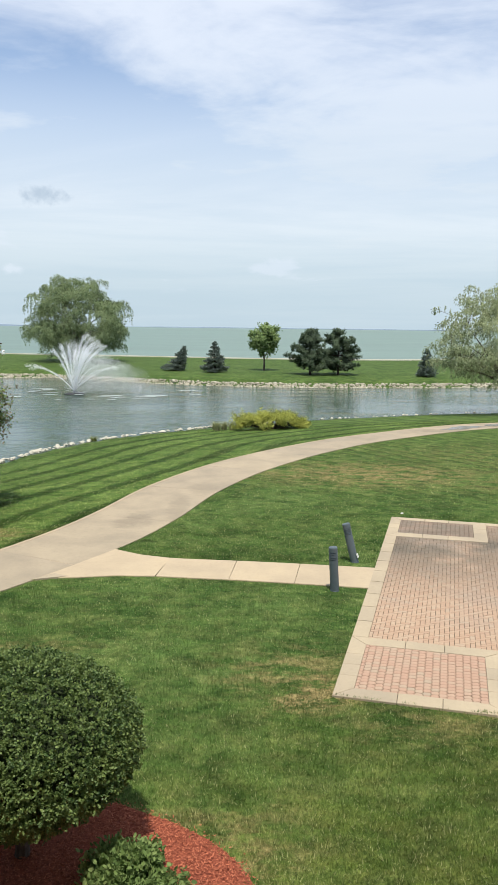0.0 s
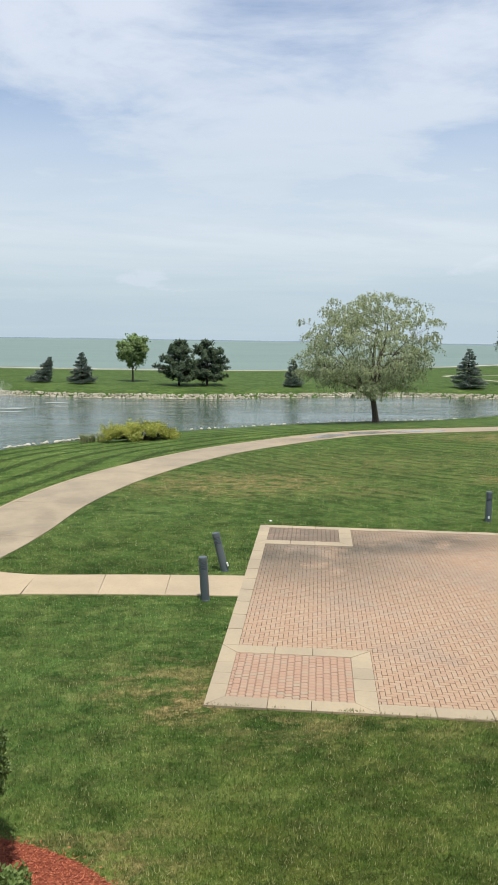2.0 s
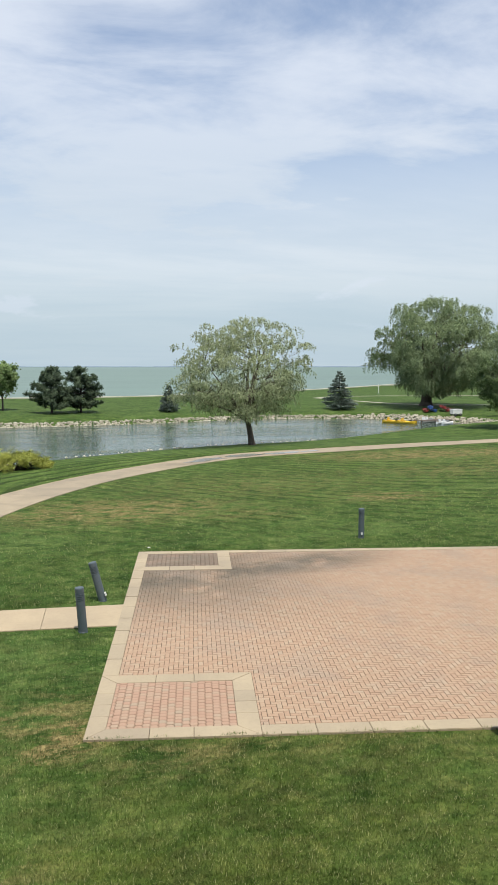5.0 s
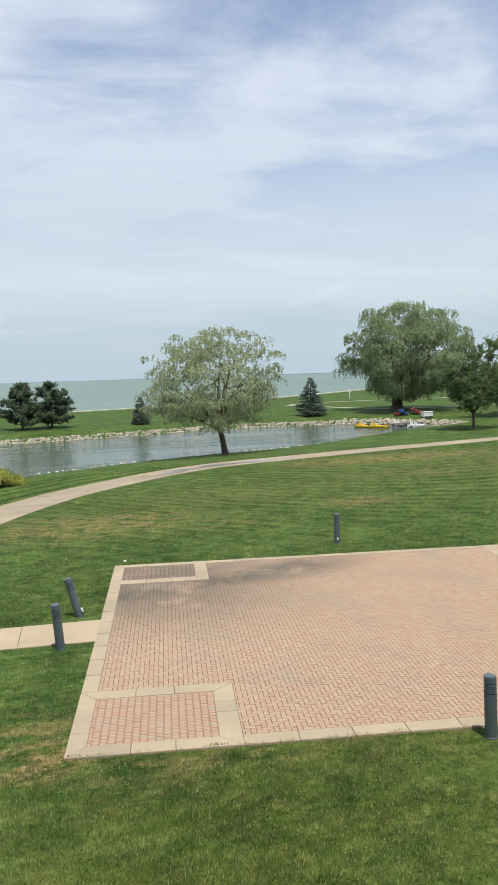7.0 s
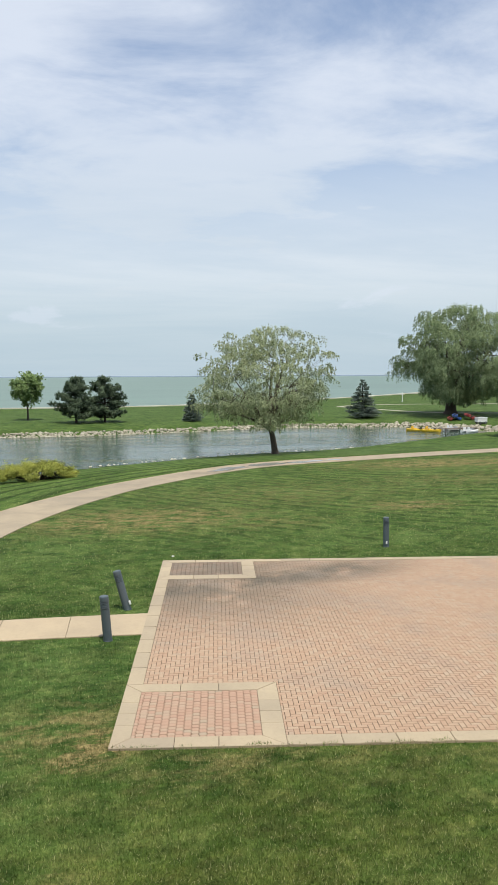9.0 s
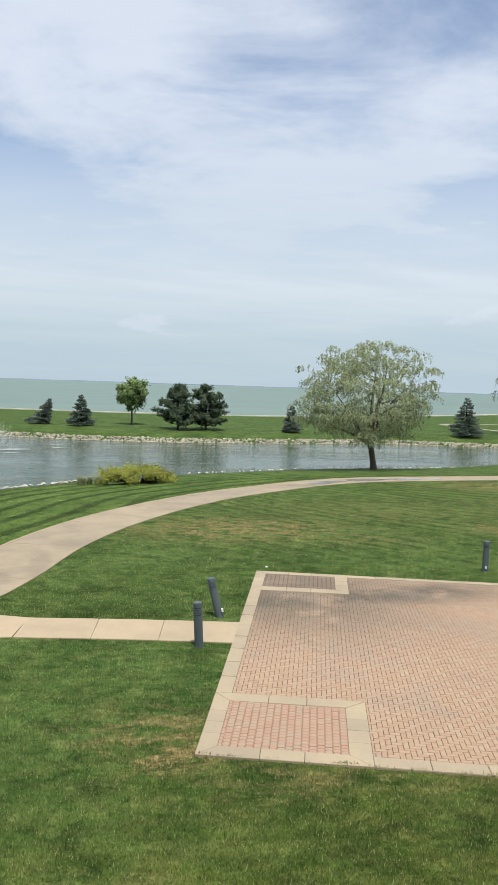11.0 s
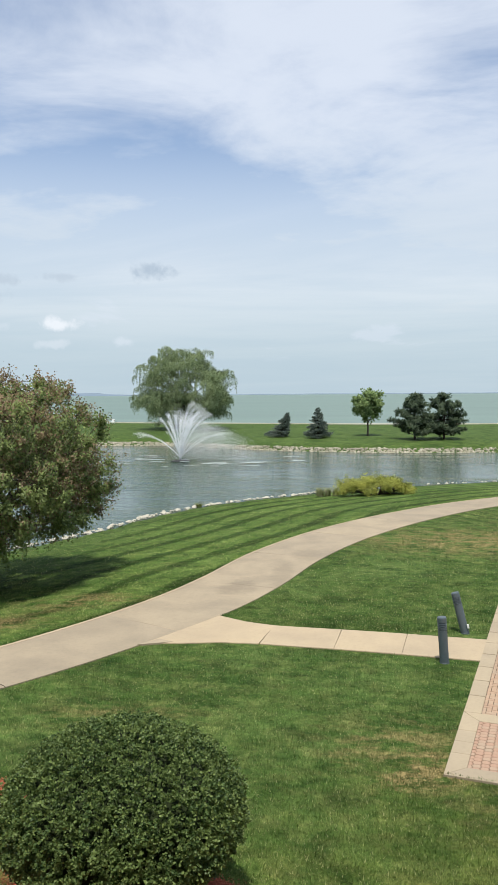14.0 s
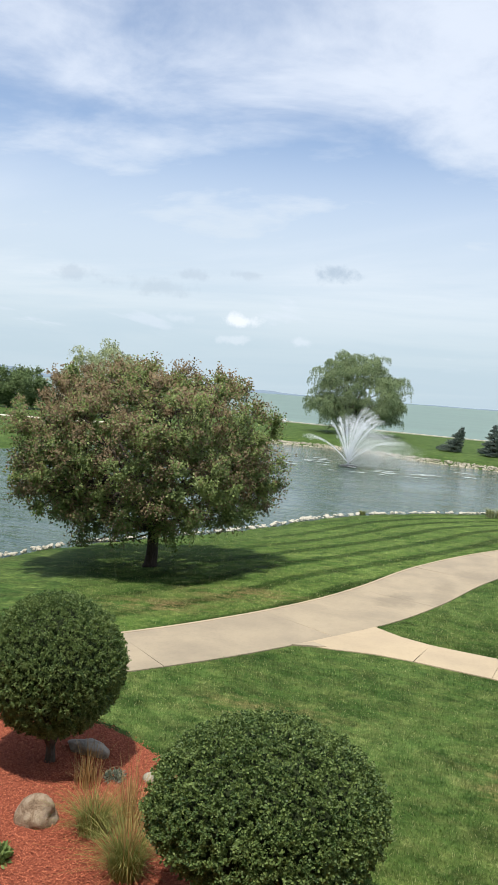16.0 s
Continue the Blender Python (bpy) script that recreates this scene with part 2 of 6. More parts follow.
def concrete(name, light, dark, stains=()):
    m = Mat(name)
    a, b, c = m.noise(0.7, 6, 0.62, 0.3), m.noise(14, 5, 0.7), m.noise(140, 2)
    col = m.ramp(a, (0.32, dark), (0.60, light))
    col = m.mix(m.math("MULTIPLY", m.step(b, 0.45, 0.75), 0.28), col, tuple(v * 0.72 for v in dark))
    col = m.mix(m.each(), m.mix(1.0, col, (0.93, 0.93, 0.94), "MULTIPLY"), m.mix(1.0, col, (1.05, 1.04, 1.02), "MULTIPLY"))
    for x, y, wide, long, amount in stains:
        sep = m.N("ShaderNodeSeparateXYZ")
        m.L(m.tc.outputs["Object"], sep.inputs[0])
        du = m.math("DIVIDE", m.math("SUBTRACT", sep.outputs[0], x), wide)
        dv = m.math("DIVIDE", m.math("SUBTRACT", sep.outputs[1], y), long)
        d = m.math("ADD", m.math("ADD", m.math("MULTIPLY", du, du), m.math("MULTIPLY", dv, dv)), m.math("MULTIPLY", m.math("SUBTRACT", m.noise(1.6, 6, 0.7), 0.5), 2.6))
        col = m.mix(m.math("MULTIPLY", m.step(d, 1.1, 0.0), amount), col, tuple(v * 0.62 for v in dark))
    m.color(col).rough(0.88, 0.25)
    m.bump(m.math("ADD", b, m.math("MULTIPLY", c, 0.5)), 0.35, 0.006)
    return m.m


PATH_CONCRETE = concrete("weathered path concrete", (0.340, 0.282, 0.198), (0.267, 0.224, 0.162), ((-3.5, 22.7, 0.6, 1.2, 0.5), (-2.4, 24.6, 0.4, 2.0, 0.35), (10.0, 44.4, 2.0, 0.8, 0.5), (-1.8, 27.5, 0.6, 1.5, 0.3)))
WALK_CONCRETE = concrete("pale walk concrete", (0.421, 0.340, 0.228), (0.361, 0.292, 0.202))
BORDER_CONCRETE = concrete("buff border concrete", (0.396, 0.327, 0.224), (0.331, 0.275, 0.194))


def brick_material(name, stops, rand):
    m = Mat(name)
    r = m.each() if rand == "object" else m.island()
    col = m.ramp(r, *stops)
    col = m.mix(m.math("MULTIPLY", m.noise(60, 4, 0.7), 0.35), col, (0.30, 0.220, 0.153))
    col = m.mix(m.math("MULTIPLY", m.noise(9, 3), 0.30), col, (0.215, 0.150, 0.107))
    if rand != "object":
        # dark weathering: a drift of grime towards the far corner of the patio
        sep = m.N("ShaderNodeSeparateXYZ")
        m.L(m.tc.outputs["Object"], sep.inputs[0])
        v, u = sep.outputs[0], sep.outputs[1]
        ridge = m.math("SUBTRACT", u, m.math("ADD", m.math("MULTIPLY", v, 0.42), 8.6))
        drift = m.math("MULTIPLY", m.math("SUBTRACT", 1.0, m.step(m.math("ABSOLUTE", ridge), 0.15, 1.9)), m.math("SUBTRACT", 1.0, m.step(v, 5.0, 8.5)))
        corner = m.math("MULTIPLY", m.step(u, 4.0, 9.0), m.math("SUBTRACT", 1.0, m.step(v, 1.5, 6.5)))
        grime = m.math("MULTIPLY", m.math("MAXIMUM", drift, m.math("MULTIPLY", corner, 0.85)), m.step(m.noise(0.8, 5, 0.65, 0.3), 0.15, 0.55))
        col = m.mix(m.math("MULTIPLY", grime, 0.86), col, (0.092, 0.084, 0.064))
        col = m.mix(m.math("MULTIPLY", m.step(m.noise(0.6, 4, 0.6, 0.2), 0.45, 0.70), 0.42), col, (0.270, 0.222, 0.176))
    m.color(col).rough(0.85, 0.3).bump(m.noise(90, 3), 0.3, 0.004)
    return m.m


RED = ((0.0, (0.395, 0.260, 0.170)), (0.15, (0.415, 0.276, 0.180)), (0.50, (0.428, 0.293, 0.193)), (0.80, (0.436, 0.312, 0.208)), (0.95, (0.440, 0.328, 0.224)), (1.0, (0.405, 0.312, 0.218)))
MIXED = ((0.0, (0.405, 0.250, 0.172)), (0.45, (0.418, 0.270, 0.186)), (0.78, (0.415, 0.290, 0.202)), (0.95, (0.400, 0.302, 0.212)), (1.0, (0.350, 0.292, 0.208)))
BRICK_ONE, BRICK_MANY = brick_material("red brick", RED, "object"), brick_material("red bricks", RED, "island")
PAVER_ONE, PAVER_MANY = brick_material("mixed paver", MIXED, "object"), brick_material("mixed pavers", MIXED, "island")
m = Mat("joint sand")
m.color(m.ramp(m.noise(30), (0.3, (0.060, 0.048, 0.034)), (0.7, (0.105, 0.084, 0.060)))).rough(0.95, 0.1)
SAND = m.m

m = Mat("red mulch")
m.color(m.mix(m.island(), (0.24, 0.058, 0.030), (0.54, 0.180, 0.098))).rough(0.85, 0.2).bump(m.noise(60, 4), 0.8, 0.02)
MULCH_CHIPS = m.m
m = Mat("mulch ground")
m.color(m.ramp(m.noise(28, 6, 0.7), (0.3, (0.13, 0.033, 0.019)), (0.55, (0.32, 0.090, 0.050)), (0.75, (0.44, 0.145, 0.080)))).rough(0.9, 0.15).bump(m.noise(45, 5, 0.7), 1.0, 0.03)
MULCH = m.m


def stone(name, stops, scale=3.0):
    m = Mat(name)
    a = m.noise(scale, 7, 0.65, 0.4)
    col = m.ramp(a, *stops)
    col = m.mix(m.math("MULTIPLY", m.island(), 0.5), col, m.mix(1.0, col, (0.62, 0.60, 0.58), "MULTIPLY"))
    m.color(col).rough(0.88, 0.3).bump(m.noise(scale * 4, 8, 0.75), 0.8, 0.04)
    return m.m


SHORE_STONE = stone("pale shore stone", ((0.3, (0.420, 0.392, 0.305)), (0.5, (0.600, 0.565, 0.465)), (0.75, (0.700, 0.665, 0.570))), 5.0)
RIPRAP = stone("pale riprap", ((0.3, (0.280, 0.255, 0.195)), (0.5, (0.425, 0.390, 0.300)), (0.75, (0.535, 0.500, 0.405))), 2.0)
TAN_STONE = stone("tan fieldstone", ((0.3, (0.15, 0.10, 0.065)), (0.45, (0.31, 0.225, 0.15)), (0.58, (0.42, 0.335, 0.24)), (0.75, (0.34, 0.295, 0.24))), 6.0)
GREY_STONE = stone("grey fieldstone", ((0.3, (0.211, 0.185, 0.150)), (0.6, (0.405, 0.361, 0.299))), 6.0)


def leaf_material(name, dark, mid, light, trans=0.38, rough=0.6, spec=0.18, patch=0.55):
    m = Mat(name)
    col = m.ramp(m.island(), (0.0, dark), (0.5, mid), (1.0, light))
    col = m.mix(m.math("MULTIPLY", m.step(m.noise(patch, 4, 0.6), 0.38, 0.68), 0.5), col, light)
    m.color(col).rough(rough, spec)
    m.leafy(col, trans)
    return m.m


def bark(name, dark, light):
    m = Mat(name)
    g = m.noise(9, 6, 0.7, 0.5, (3, 3, 0.6))
    m.color(m.ramp(g, (0.3, dark), (0.7, light))).rough(0.9, 0.2).bump(g, 0.8, 0.03)
    return m.m


BARK = bark("grey-brown bark", (0.045, 0.035, 0.027), (0.14, 0.115, 0.09))
DARK_BARK = bark("dark bark", (0.022, 0.018, 0.015), (0.075, 0.06, 0.048))
WILLOW_LEAF = leaf_material("willow leaves", (0.098, 0.150, 0.070), (0.172, 0.234, 0.112), (0.295, 0.358, 0.185), 0.28)
PALE_LEAF = leaf_material("pale willow leaves", (0.155, 0.200, 0.095), (0.280, 0.330, 0.172), (0.430, 0.465, 0.270), 0.34)
MAPLE_LEAF = leaf_material("maple leaves", (0.115, 0.185, 0.065), (0.195, 0.285, 0.105), (0.315, 0.405, 0.165), 0.34)
COPPER_LEAF = leaf_material("bronze leaves", (0.122, 0.090, 0.050), (0.196, 0.145, 0.080), (0.345, 0.260, 0.152), 0.40, 0.55, 0.25, 1.2)
COPPER_GREEN = leaf_material("glossy green leaves", (0.080, 0.124, 0.044), (0.146, 0.206, 0.066), (0.300, 0.365, 0.124), 0.40, 0.50, 0.28, 1.2)
BOX_LEAF = leaf_material("clipped shrub leaves", (0.036, 0.072, 0.020), (0.082, 0.140, 0.040), (0.215, 0.285, 0.085), 0.30, 0.50, 0.35, 4.0)
SHRUB_LEAF = leaf_material("low shrub leaves", (0.075, 0.130, 0.035), (0.150, 0.225, 0.065), (0.27, 0.35, 0.125))
SPRUCE_LEAF = leaf_material("blue spruce needles", (0.085, 0.118, 0.094), (0.160, 0.202, 0.164), (0.265, 0.312, 0.262), 0.28)
PINE_LEAF = leaf_material("pine needles", (0.034, 0.060, 0.034), (0.066, 0.100, 0.056), (0.120, 0.160, 0.092), 0.18)
OAK_LEAF = leaf_material("dark green leaves", (0.048, 0.085, 0.032), (0.090, 0.140, 0.052), (0.165, 0.220, 0.088), 0.25)
JUNIPER_LEAF = leaf_material("golden juniper sprays", (0.105, 0.142, 0.034), (0.300, 0.338, 0.070), (0.590, 0.580, 0.140), 0.30, 0.6, 0.15, 1.5)
STRAW = leaf_material("tan grass blades", (0.24, 0.14, 0.055), (0.42, 0.265, 0.105), (0.60, 0.42, 0.19), 0.35)
GRASS_TALL = leaf_material("tall green grass", (0.085, 0.12, 0.028), (0.175, 0.205, 0.052), (0.36, 0.34, 0.115), 0.32)
REED = leaf_material("pale reeds", (0.17, 0.20, 0.085), (0.28, 0.30, 0.14), (0.42, 0.42, 0.23), 0.3)
SILVER_LEAF = leaf_material("silvery leaves", (0.12, 0.16, 0.11), (0.19, 0.23, 0.17), (0.29, 0.33, 0.26), 0.2)
# near-black green: the shade inside the clipped shrubs is put into this colour
CORE = bark("shrub core in shade colour", (0.018, 0.028, 0.010), (0.036, 0.050, 0.018))


def water(name, deep, rough, ripples):
    m = Mat(name)
    h = None
    for scale, stretch, rot, amount in ripples:
        n = m.math("MULTIPLY", m.noise(scale, 3, 0.6, 0.4, stretch, rot), amount)
        h = n if h is None else m.math("ADD", h, n)
    # gusts roughen some stretches more than others
    h = m.math("MULTIPLY", h, m.math("ADD", m.math("MULTIPLY", m.step(m.noise(0.07, 4, 0.6, 0.5, (0.5, 1.6, 1), -8), 0.36, 0.64), 0.9), 0.45))
    col = m.mix(m.step(m.noise(0.02, 4, 0.6, 0.3, (0.35, 1.6, 1)), 0.3, 0.7), tuple(v * 0.92 for v in deep), tuple(v * 1.06 for v in deep))
    m.color(col).rough(rough, 0.5).bump(h, 1.0, 0.10)
    m.p.inputs["IOR"].default_value = 1.333
    return m.m


POND_WATER = water("pond water", (0.046, 0.078, 0.058), 0.08, ((0.32, (0.40, 1.5, 1), -10, 1.1), (1.0, (0.42, 1.3, 1), 9, 0.95), (3.0, (0.5, 1.3, 1), -4, 0.45)))
LAKE_WATER = water("lake water", (0.135, 0.196, 0.161), 0.45, ((0.25, (0.4, 1.5, 1), -8, 1.0), (1.1, (0.5, 1.2, 1), 8, 0.35)))


def plain(name, col, rough=0.5, metal=0.0, grain=25.0, vary=0.15, spec=0.5):
    m = Mat(name)
    n = m.noise(grain, 4)
    m.color(m.mix(n, tuple(v * (1 - vary) for v in col), tuple(v * (1 + vary) for v in col))).rough(rough, spec, metal)
    m.bump(m.noise(grain * 5, 3), 0.1, 0.002)
    return m.m


BOLLARD_PAINT = plain("slate grey powder coat", (0.085, 0.11, 0.125), 0.5, 0.0, 12, 0.18)
BOLLARD_DARK = plain("dark louvre gap", (0.03, 0.04, 0.048), 0.6)
WHITE_PAINT = plain("white paint", (0.78, 0.78, 0.76), 0.5, 0, 8, 0.06)
YELLOW_PLASTIC = plain("yellow plastic", (0.72, 0.46, 0.03), 0.35, 0, 6, 0.1)
RED_PLASTIC = plain("red plastic", (0.34, 0.05, 0.045), 0.4, 0, 6, 0.15)
BLUE_PLASTIC = plain("blue plastic", (0.05, 0.12, 0.36), 0.4, 0, 6, 0.15)
DARK_RUBBER = plain("dark rubber", (0.03, 0.03, 0.032), 0.7)
DOCK_WOOD = plain("weathered dock wood", (0.13, 0.105, 0.085), 0.85, 0, 30, 0.3)
GREY_METAL = plain("galvanised metal", (0.42, 0.43, 0.44), 0.45, 0.6)
EDGE_STONE = plain("pale coping", (0.60, 0.55, 0.45), 0.85, 0, 3, 0.15)
FAR_PATH = plain("pale far path", (0.36, 0.34, 0.25), 0.9, 0, 1, 0.2)
WET = plain("shallow puddle", (0.30, 0.29, 0.27), 0.10, 0, 2, 0.2)
BUILDING = plain("tan building brick", (0.34, 0.27, 0.20), 0.9, 0, 4, 0.2)
# the haze of distance is put into this blue-grey base colour
COAST = plain("haze-tinted wooded coast", (0.17, 0.22, 0.27), 0.95, 0, 0.01, 0.2, 0.0)


def spray_material(name, through):
    """Drops and foam: white, scattering light to both sides."""
    m = Mat(name)
    m.color((0.96, 0.97, 0.97)).rough(0.5, 0.4)
    tr, mx = m.N("ShaderNodeBsdfTranslucent"), m.N("ShaderNodeMixShader")
    tr.inputs["Color"].default_value = (0.96, 0.97, 0.97, 1)
    mx.inputs[0].default_value = through
    m.L(m.p.outputs[0], mx.inputs[1]), m.L(tr.outputs[0], mx.inputs[2])
    m.L(mx.outputs[0], m.out.inputs[0])
    return m.m


JET, SPRAY, FOAM = spray_material("white water jet", 0.5), spray_material("water spray", 0.5), plain("foam streak", (0.38, 0.43, 0.41), 0.6, 0, 4, 0.3)

# ---- helpers for meshes ----


def mesh_of(name, verts, faces, material, smooth=False):
    me = bpy.data.meshes.new(name)
    if hasattr(verts, "tolist"):
        verts = verts.tolist()
    if hasattr(faces, "tolist"):
        faces = faces.tolist()
    me.from_pydata(verts, [], faces)
    if material:
        me.materials.append(material)
    if smooth:
        me.polygons.foreach_set("use_smooth", [True] * len(me.polygons))
    me.update()
    return me


def part(name, bm, material, parent, label=""):
    """Links a bmesh, a mesh or a (verts, faces) pair as one mesh object under a thing or a part."""
    if isinstance(bm, bmesh.types.BMesh):
        me = bpy.data.meshes.new(name)
        bm.to_mesh(me)
        bm.free()
        me.materials.append(material)
    elif isinstance(bm, tuple):
        me = mesh_of(name, *bm, material)
    else:
        me = bm
    ob = new(name, me)
    ob.parent = parent
    return tagged(ob, label)


def thing(name, at, label, category, group="", kind=""):
    ob = new(name)
    ob.location = at
    ob.empty_display_size = 0.2
    return tagged(ob, label, category, group, kind)


def joined(*pieces):
    """Several (verts, faces) pairs as one."""
    vs, fs, k = [], [], 0
    for v, f in pieces:
        v = np.asarray(v, float).reshape(-1, 3)
        vs.append(v)
        fs.extend([tuple(int(i) + k for i in face) for face in f])
        k += len(v)
    return np.concatenate(vs), fs


def tube(points, radii, sides=8, cap=True):
    """A tapered tube along points."""
    P = np.asarray(points, float)
    n = len(P)
    R = np.broadcast_to(np.asarray(radii, float), (n,))
    T = np.gradient(P, axis=0)
    T /= np.linalg.norm(T, axis=1)[:, None] + 1e-9
    ref = np.array([1.0, 0, 0]) if abs(T[0][2]) > 0.7 else np.array([0, 0, 1.0])
    verts = []
    for p, t, r in zip(P, T, R):
        a = np.cross(t, ref)
        a /= np.linalg.norm(a) + 1e-9
        b = np.cross(t, a)
        for k in range(sides):
            g = 2 * math.pi * k / sides
            verts.append(p + r * (math.cos(g) * a + math.sin(g) * b))
    faces = [(i * sides + k, i * sides + (k + 1) % sides, (i + 1) * sides + (k + 1) % sides, (i + 1) * sides + k) for i in range(n - 1) for k in range(sides)]
    if cap:
        faces += [tuple(range(sides - 1, -1, -1)), tuple((n - 1) * sides + k for k in range(sides))]
    return np.array(verts), faces


def lathe(profile, sides=24):
    """A solid of revolution about z from (radius, height) pairs."""
    verts, faces = [], []
    for r, z in profile:
        for k in range(sides):
            g = 2 * math.pi * k / sides
            verts.append((r * math.cos(g), r * math.sin(g), z))
    for i in range(len(profile) - 1):
        for k in range(sides):
            faces.append((i * sides + k, i * sides + (k + 1) % sides, (i + 1) * sides + (k + 1) % sides, (i + 1) * sides + k))
    faces += [tuple(range(sides - 1, -1, -1)), tuple((len(profile) - 1) * sides + k for k in range(sides))]
    return np.array(verts), faces


def box(x0, x1, y0, y1, z0, z1, bevel=0.01):
    bm = bmesh.new()
    bmesh.ops.create_cube(bm, size=1)
    for v in bm.verts:
        v.co = Vector(((x0 + x1) / 2 + v.co.x * (x1 - x0), (y0 + y1) / 2 + v.co.y * (y1 - y0), (z0 + z1) / 2 + v.co.z * (z1 - z0)))
    if bevel:
        bmesh.ops.bevel(bm, geom=bm.edges[:], offset=bevel, segments=2, affect="EDGES")
    return bm


def smooth_curve(points, step=0.5):
    """A Catmull-Rom curve through control points, resampled evenly."""
    P = np.asarray(points, float)
    Q = np.vstack([2 * P[0] - P[1], P, 2 * P[-1] - P[-2]])
    out = []
    for i in range(1, len(Q) - 2):
        a, b, c, d = Q[i - 1], Q[i], Q[i + 1], Q[i + 2]
        for s in np.linspace(0, 1, 24, endpoint=False):
            out.append(0.5 * (2 * b + (c - a) * s + (2 * a - 5 * b + 4 * c - d) * s * s + (3 * b - a - 3 * c + d) * s ** 3))
    out.append(P[-1])
    out = np.array(out)
    L = np.r_[0, np.cumsum(np.linalg.norm(np.diff(out, axis=0), axis=1))]
    s = np.linspace(0, L[-1], max(2, int(L[-1] / step)))
    return np.stack([np.interp(s, L, out[:, k]) for k in range(out.shape[1])], 1)


# ---- lie of the land ----
WATER, LAKE = -1.2, -2.0
POND = smooth_curve([(-18.5, 24.9), (-17.4, 29), (-13.4, 37), (-11, 44.2), (-7.1, 50.2), (1, 57.3), (11.2, 62.9), (19, 66.0), (27.4, 67.2), (41.9, 73), (50.8, 76.8), (53.2, 79.5),
                     (49.5, 88), (46, 92.6), (38.9, 95), (30, 96), (9, 91.6), (-3.3, 92.2), (-13.4, 96), (-24.8, 102), (-33, 101.5), (-42, 94), (-46, 78), (-44.5, 60), (-40, 40), (-30, 24), (-22, 20), (-18.5, 24.9)], 1.0)[:-1]
COASTLINE = np.array([(-900, 420), (-260, 215), (-110, 166), (-47.5, 150), (-15, 143.6), (4.6, 140.6), (25.6, 142.5), (47, 155), (70, 171), (94, 193), (140, 240), (300, 420), (900, 1000)], float)
PATH_LINE = smooth_curve([(-18.76, 0.8), (-12.26, 9.21), (-7.81, 14.91), (-5.84, 17.98), (-4.42, 20.85), (-3.5, 23.6), (-2.44, 27.7), (-0.47, 32.4), (2.61, 37.3), (6.4, 41.6), (13.3, 46.9), (21.8, 49.1), (35.7, 51.4), (60, 54.5), (95, 60)], 0.5)


def shore_distance(P):
    """Distance to the pond's edge, positive on land."""
    P = np.asarray(P, float)
    A, B = POND, np.roll(POND, -1, 0)
    best = np.full(len(P), 1e9)
    inside = np.zeros(len(P), bool)
    for a, b in zip(A, B):
        d = b - a
        t = np.clip(((P - a) @ d) / (d @ d), 0, 1)
        best = np.minimum(best, np.hypot(*(P - a - t[:, None] * d).T))
        cond = (a[1] > P[:, 1]) != (b[1] > P[:, 1])
        xi = a[0] + (P[:, 1] - a[1]) / (b[1] - a[1] + 1e-12) * d[0]
        inside ^= cond & (P[:, 0] < xi)
    return np.where(inside, -best, best)


def line_distance(P, line):
    P = np.asarray(P, float)
    best = np.full(len(P), 1e9)
    for a, b in zip(line[:-1], line[1:]):
        d = b - a
        t = np.clip(((P - a) @ d) / (d @ d), 0, 1)
        best = np.minimum(best, np.hypot(*(P - a - t[:, None] * d).T))
    return best


def land_heights(P):
    P = np.asarray(P, float).reshape(-1, 2)
    d = shore_distance(P)
    far = np.clip((P[:, 1] - 70 + 0.25 * np.abs(P[:, 0] - 5)) / 12, 0, 1)
    dd = np.maximum(d, 0)
    to_path = np.maximum(line_distance(P, PATH_LINE) - 1.2, 0)
    level = dd / (dd + to_path + 1e-6)
    pond_side = P[:, 0] < np.interp(P[:, 1], PATH_LINE[:, 1], PATH_LINE[:, 0])
    near_h = np.where(pond_side, -1.2 * (1 - level) ** 1.05, 0.0)
    far_h = -0.62 * np.exp(-dd / 0.7) - 0.58 * np.exp(-dd / 6.5)
    h = near_h * (1 - far) + far_h * far
    h = np.where(d < 0, -1.2 + np.maximum(d * 0.5, -2.0), h)
    coast_y = np.interp(P[:, 0], COASTLINE[:, 0], COASTLINE[:, 1])
    h = np.where(P[:, 1] > coast_y, -5.0, h)
    return h


def land(x, y):
    return float(land_heights([(x, y)])[0])


def axis(core0, core1, step, reach, lo, hi):
    mid = np.arange(core0, core1 + step / 2, step)
    grow = []
    s, x = step, core1
    while x < hi:
        s *= 1.35
        x += s
        grow.append(min(x, hi))
    back = []
    s, x = step, core0
    while x > lo:
        s *= 1.35
        x -= s
        back.append(max(x, lo))
    return np.r_[back[::-1], mid, grow]


def build_ground():
    X, Y = axis(-62, 100, 1.0, 0, -2600, 2600), axis(3, 176, 0.8, 0, -2600, 2600)
    gx, gy = np.meshgrid(X, Y)
    P = np.stack([gx.ravel(), gy.ravel()], 1)
    h = land_heights(P)
    nx, ny = len(X), len(Y)
    idx = np.arange(nx * ny).reshape(ny, nx)
    faces = np.stack([idx[:-1, :-1].ravel(), idx[:-1, 1:].ravel(), idx[1:, 1:].ravel(), idx[1:, :-1].ravel()], 1)
    me = mesh_of("ground", np.c_[P, h], faces, LAWN, True)
    land_attributes(me, P)
    ob = tagged(new("ground", me), "mown green lawn with dry patches sloping to a pond", "lawn", "", "structure")
    return ob


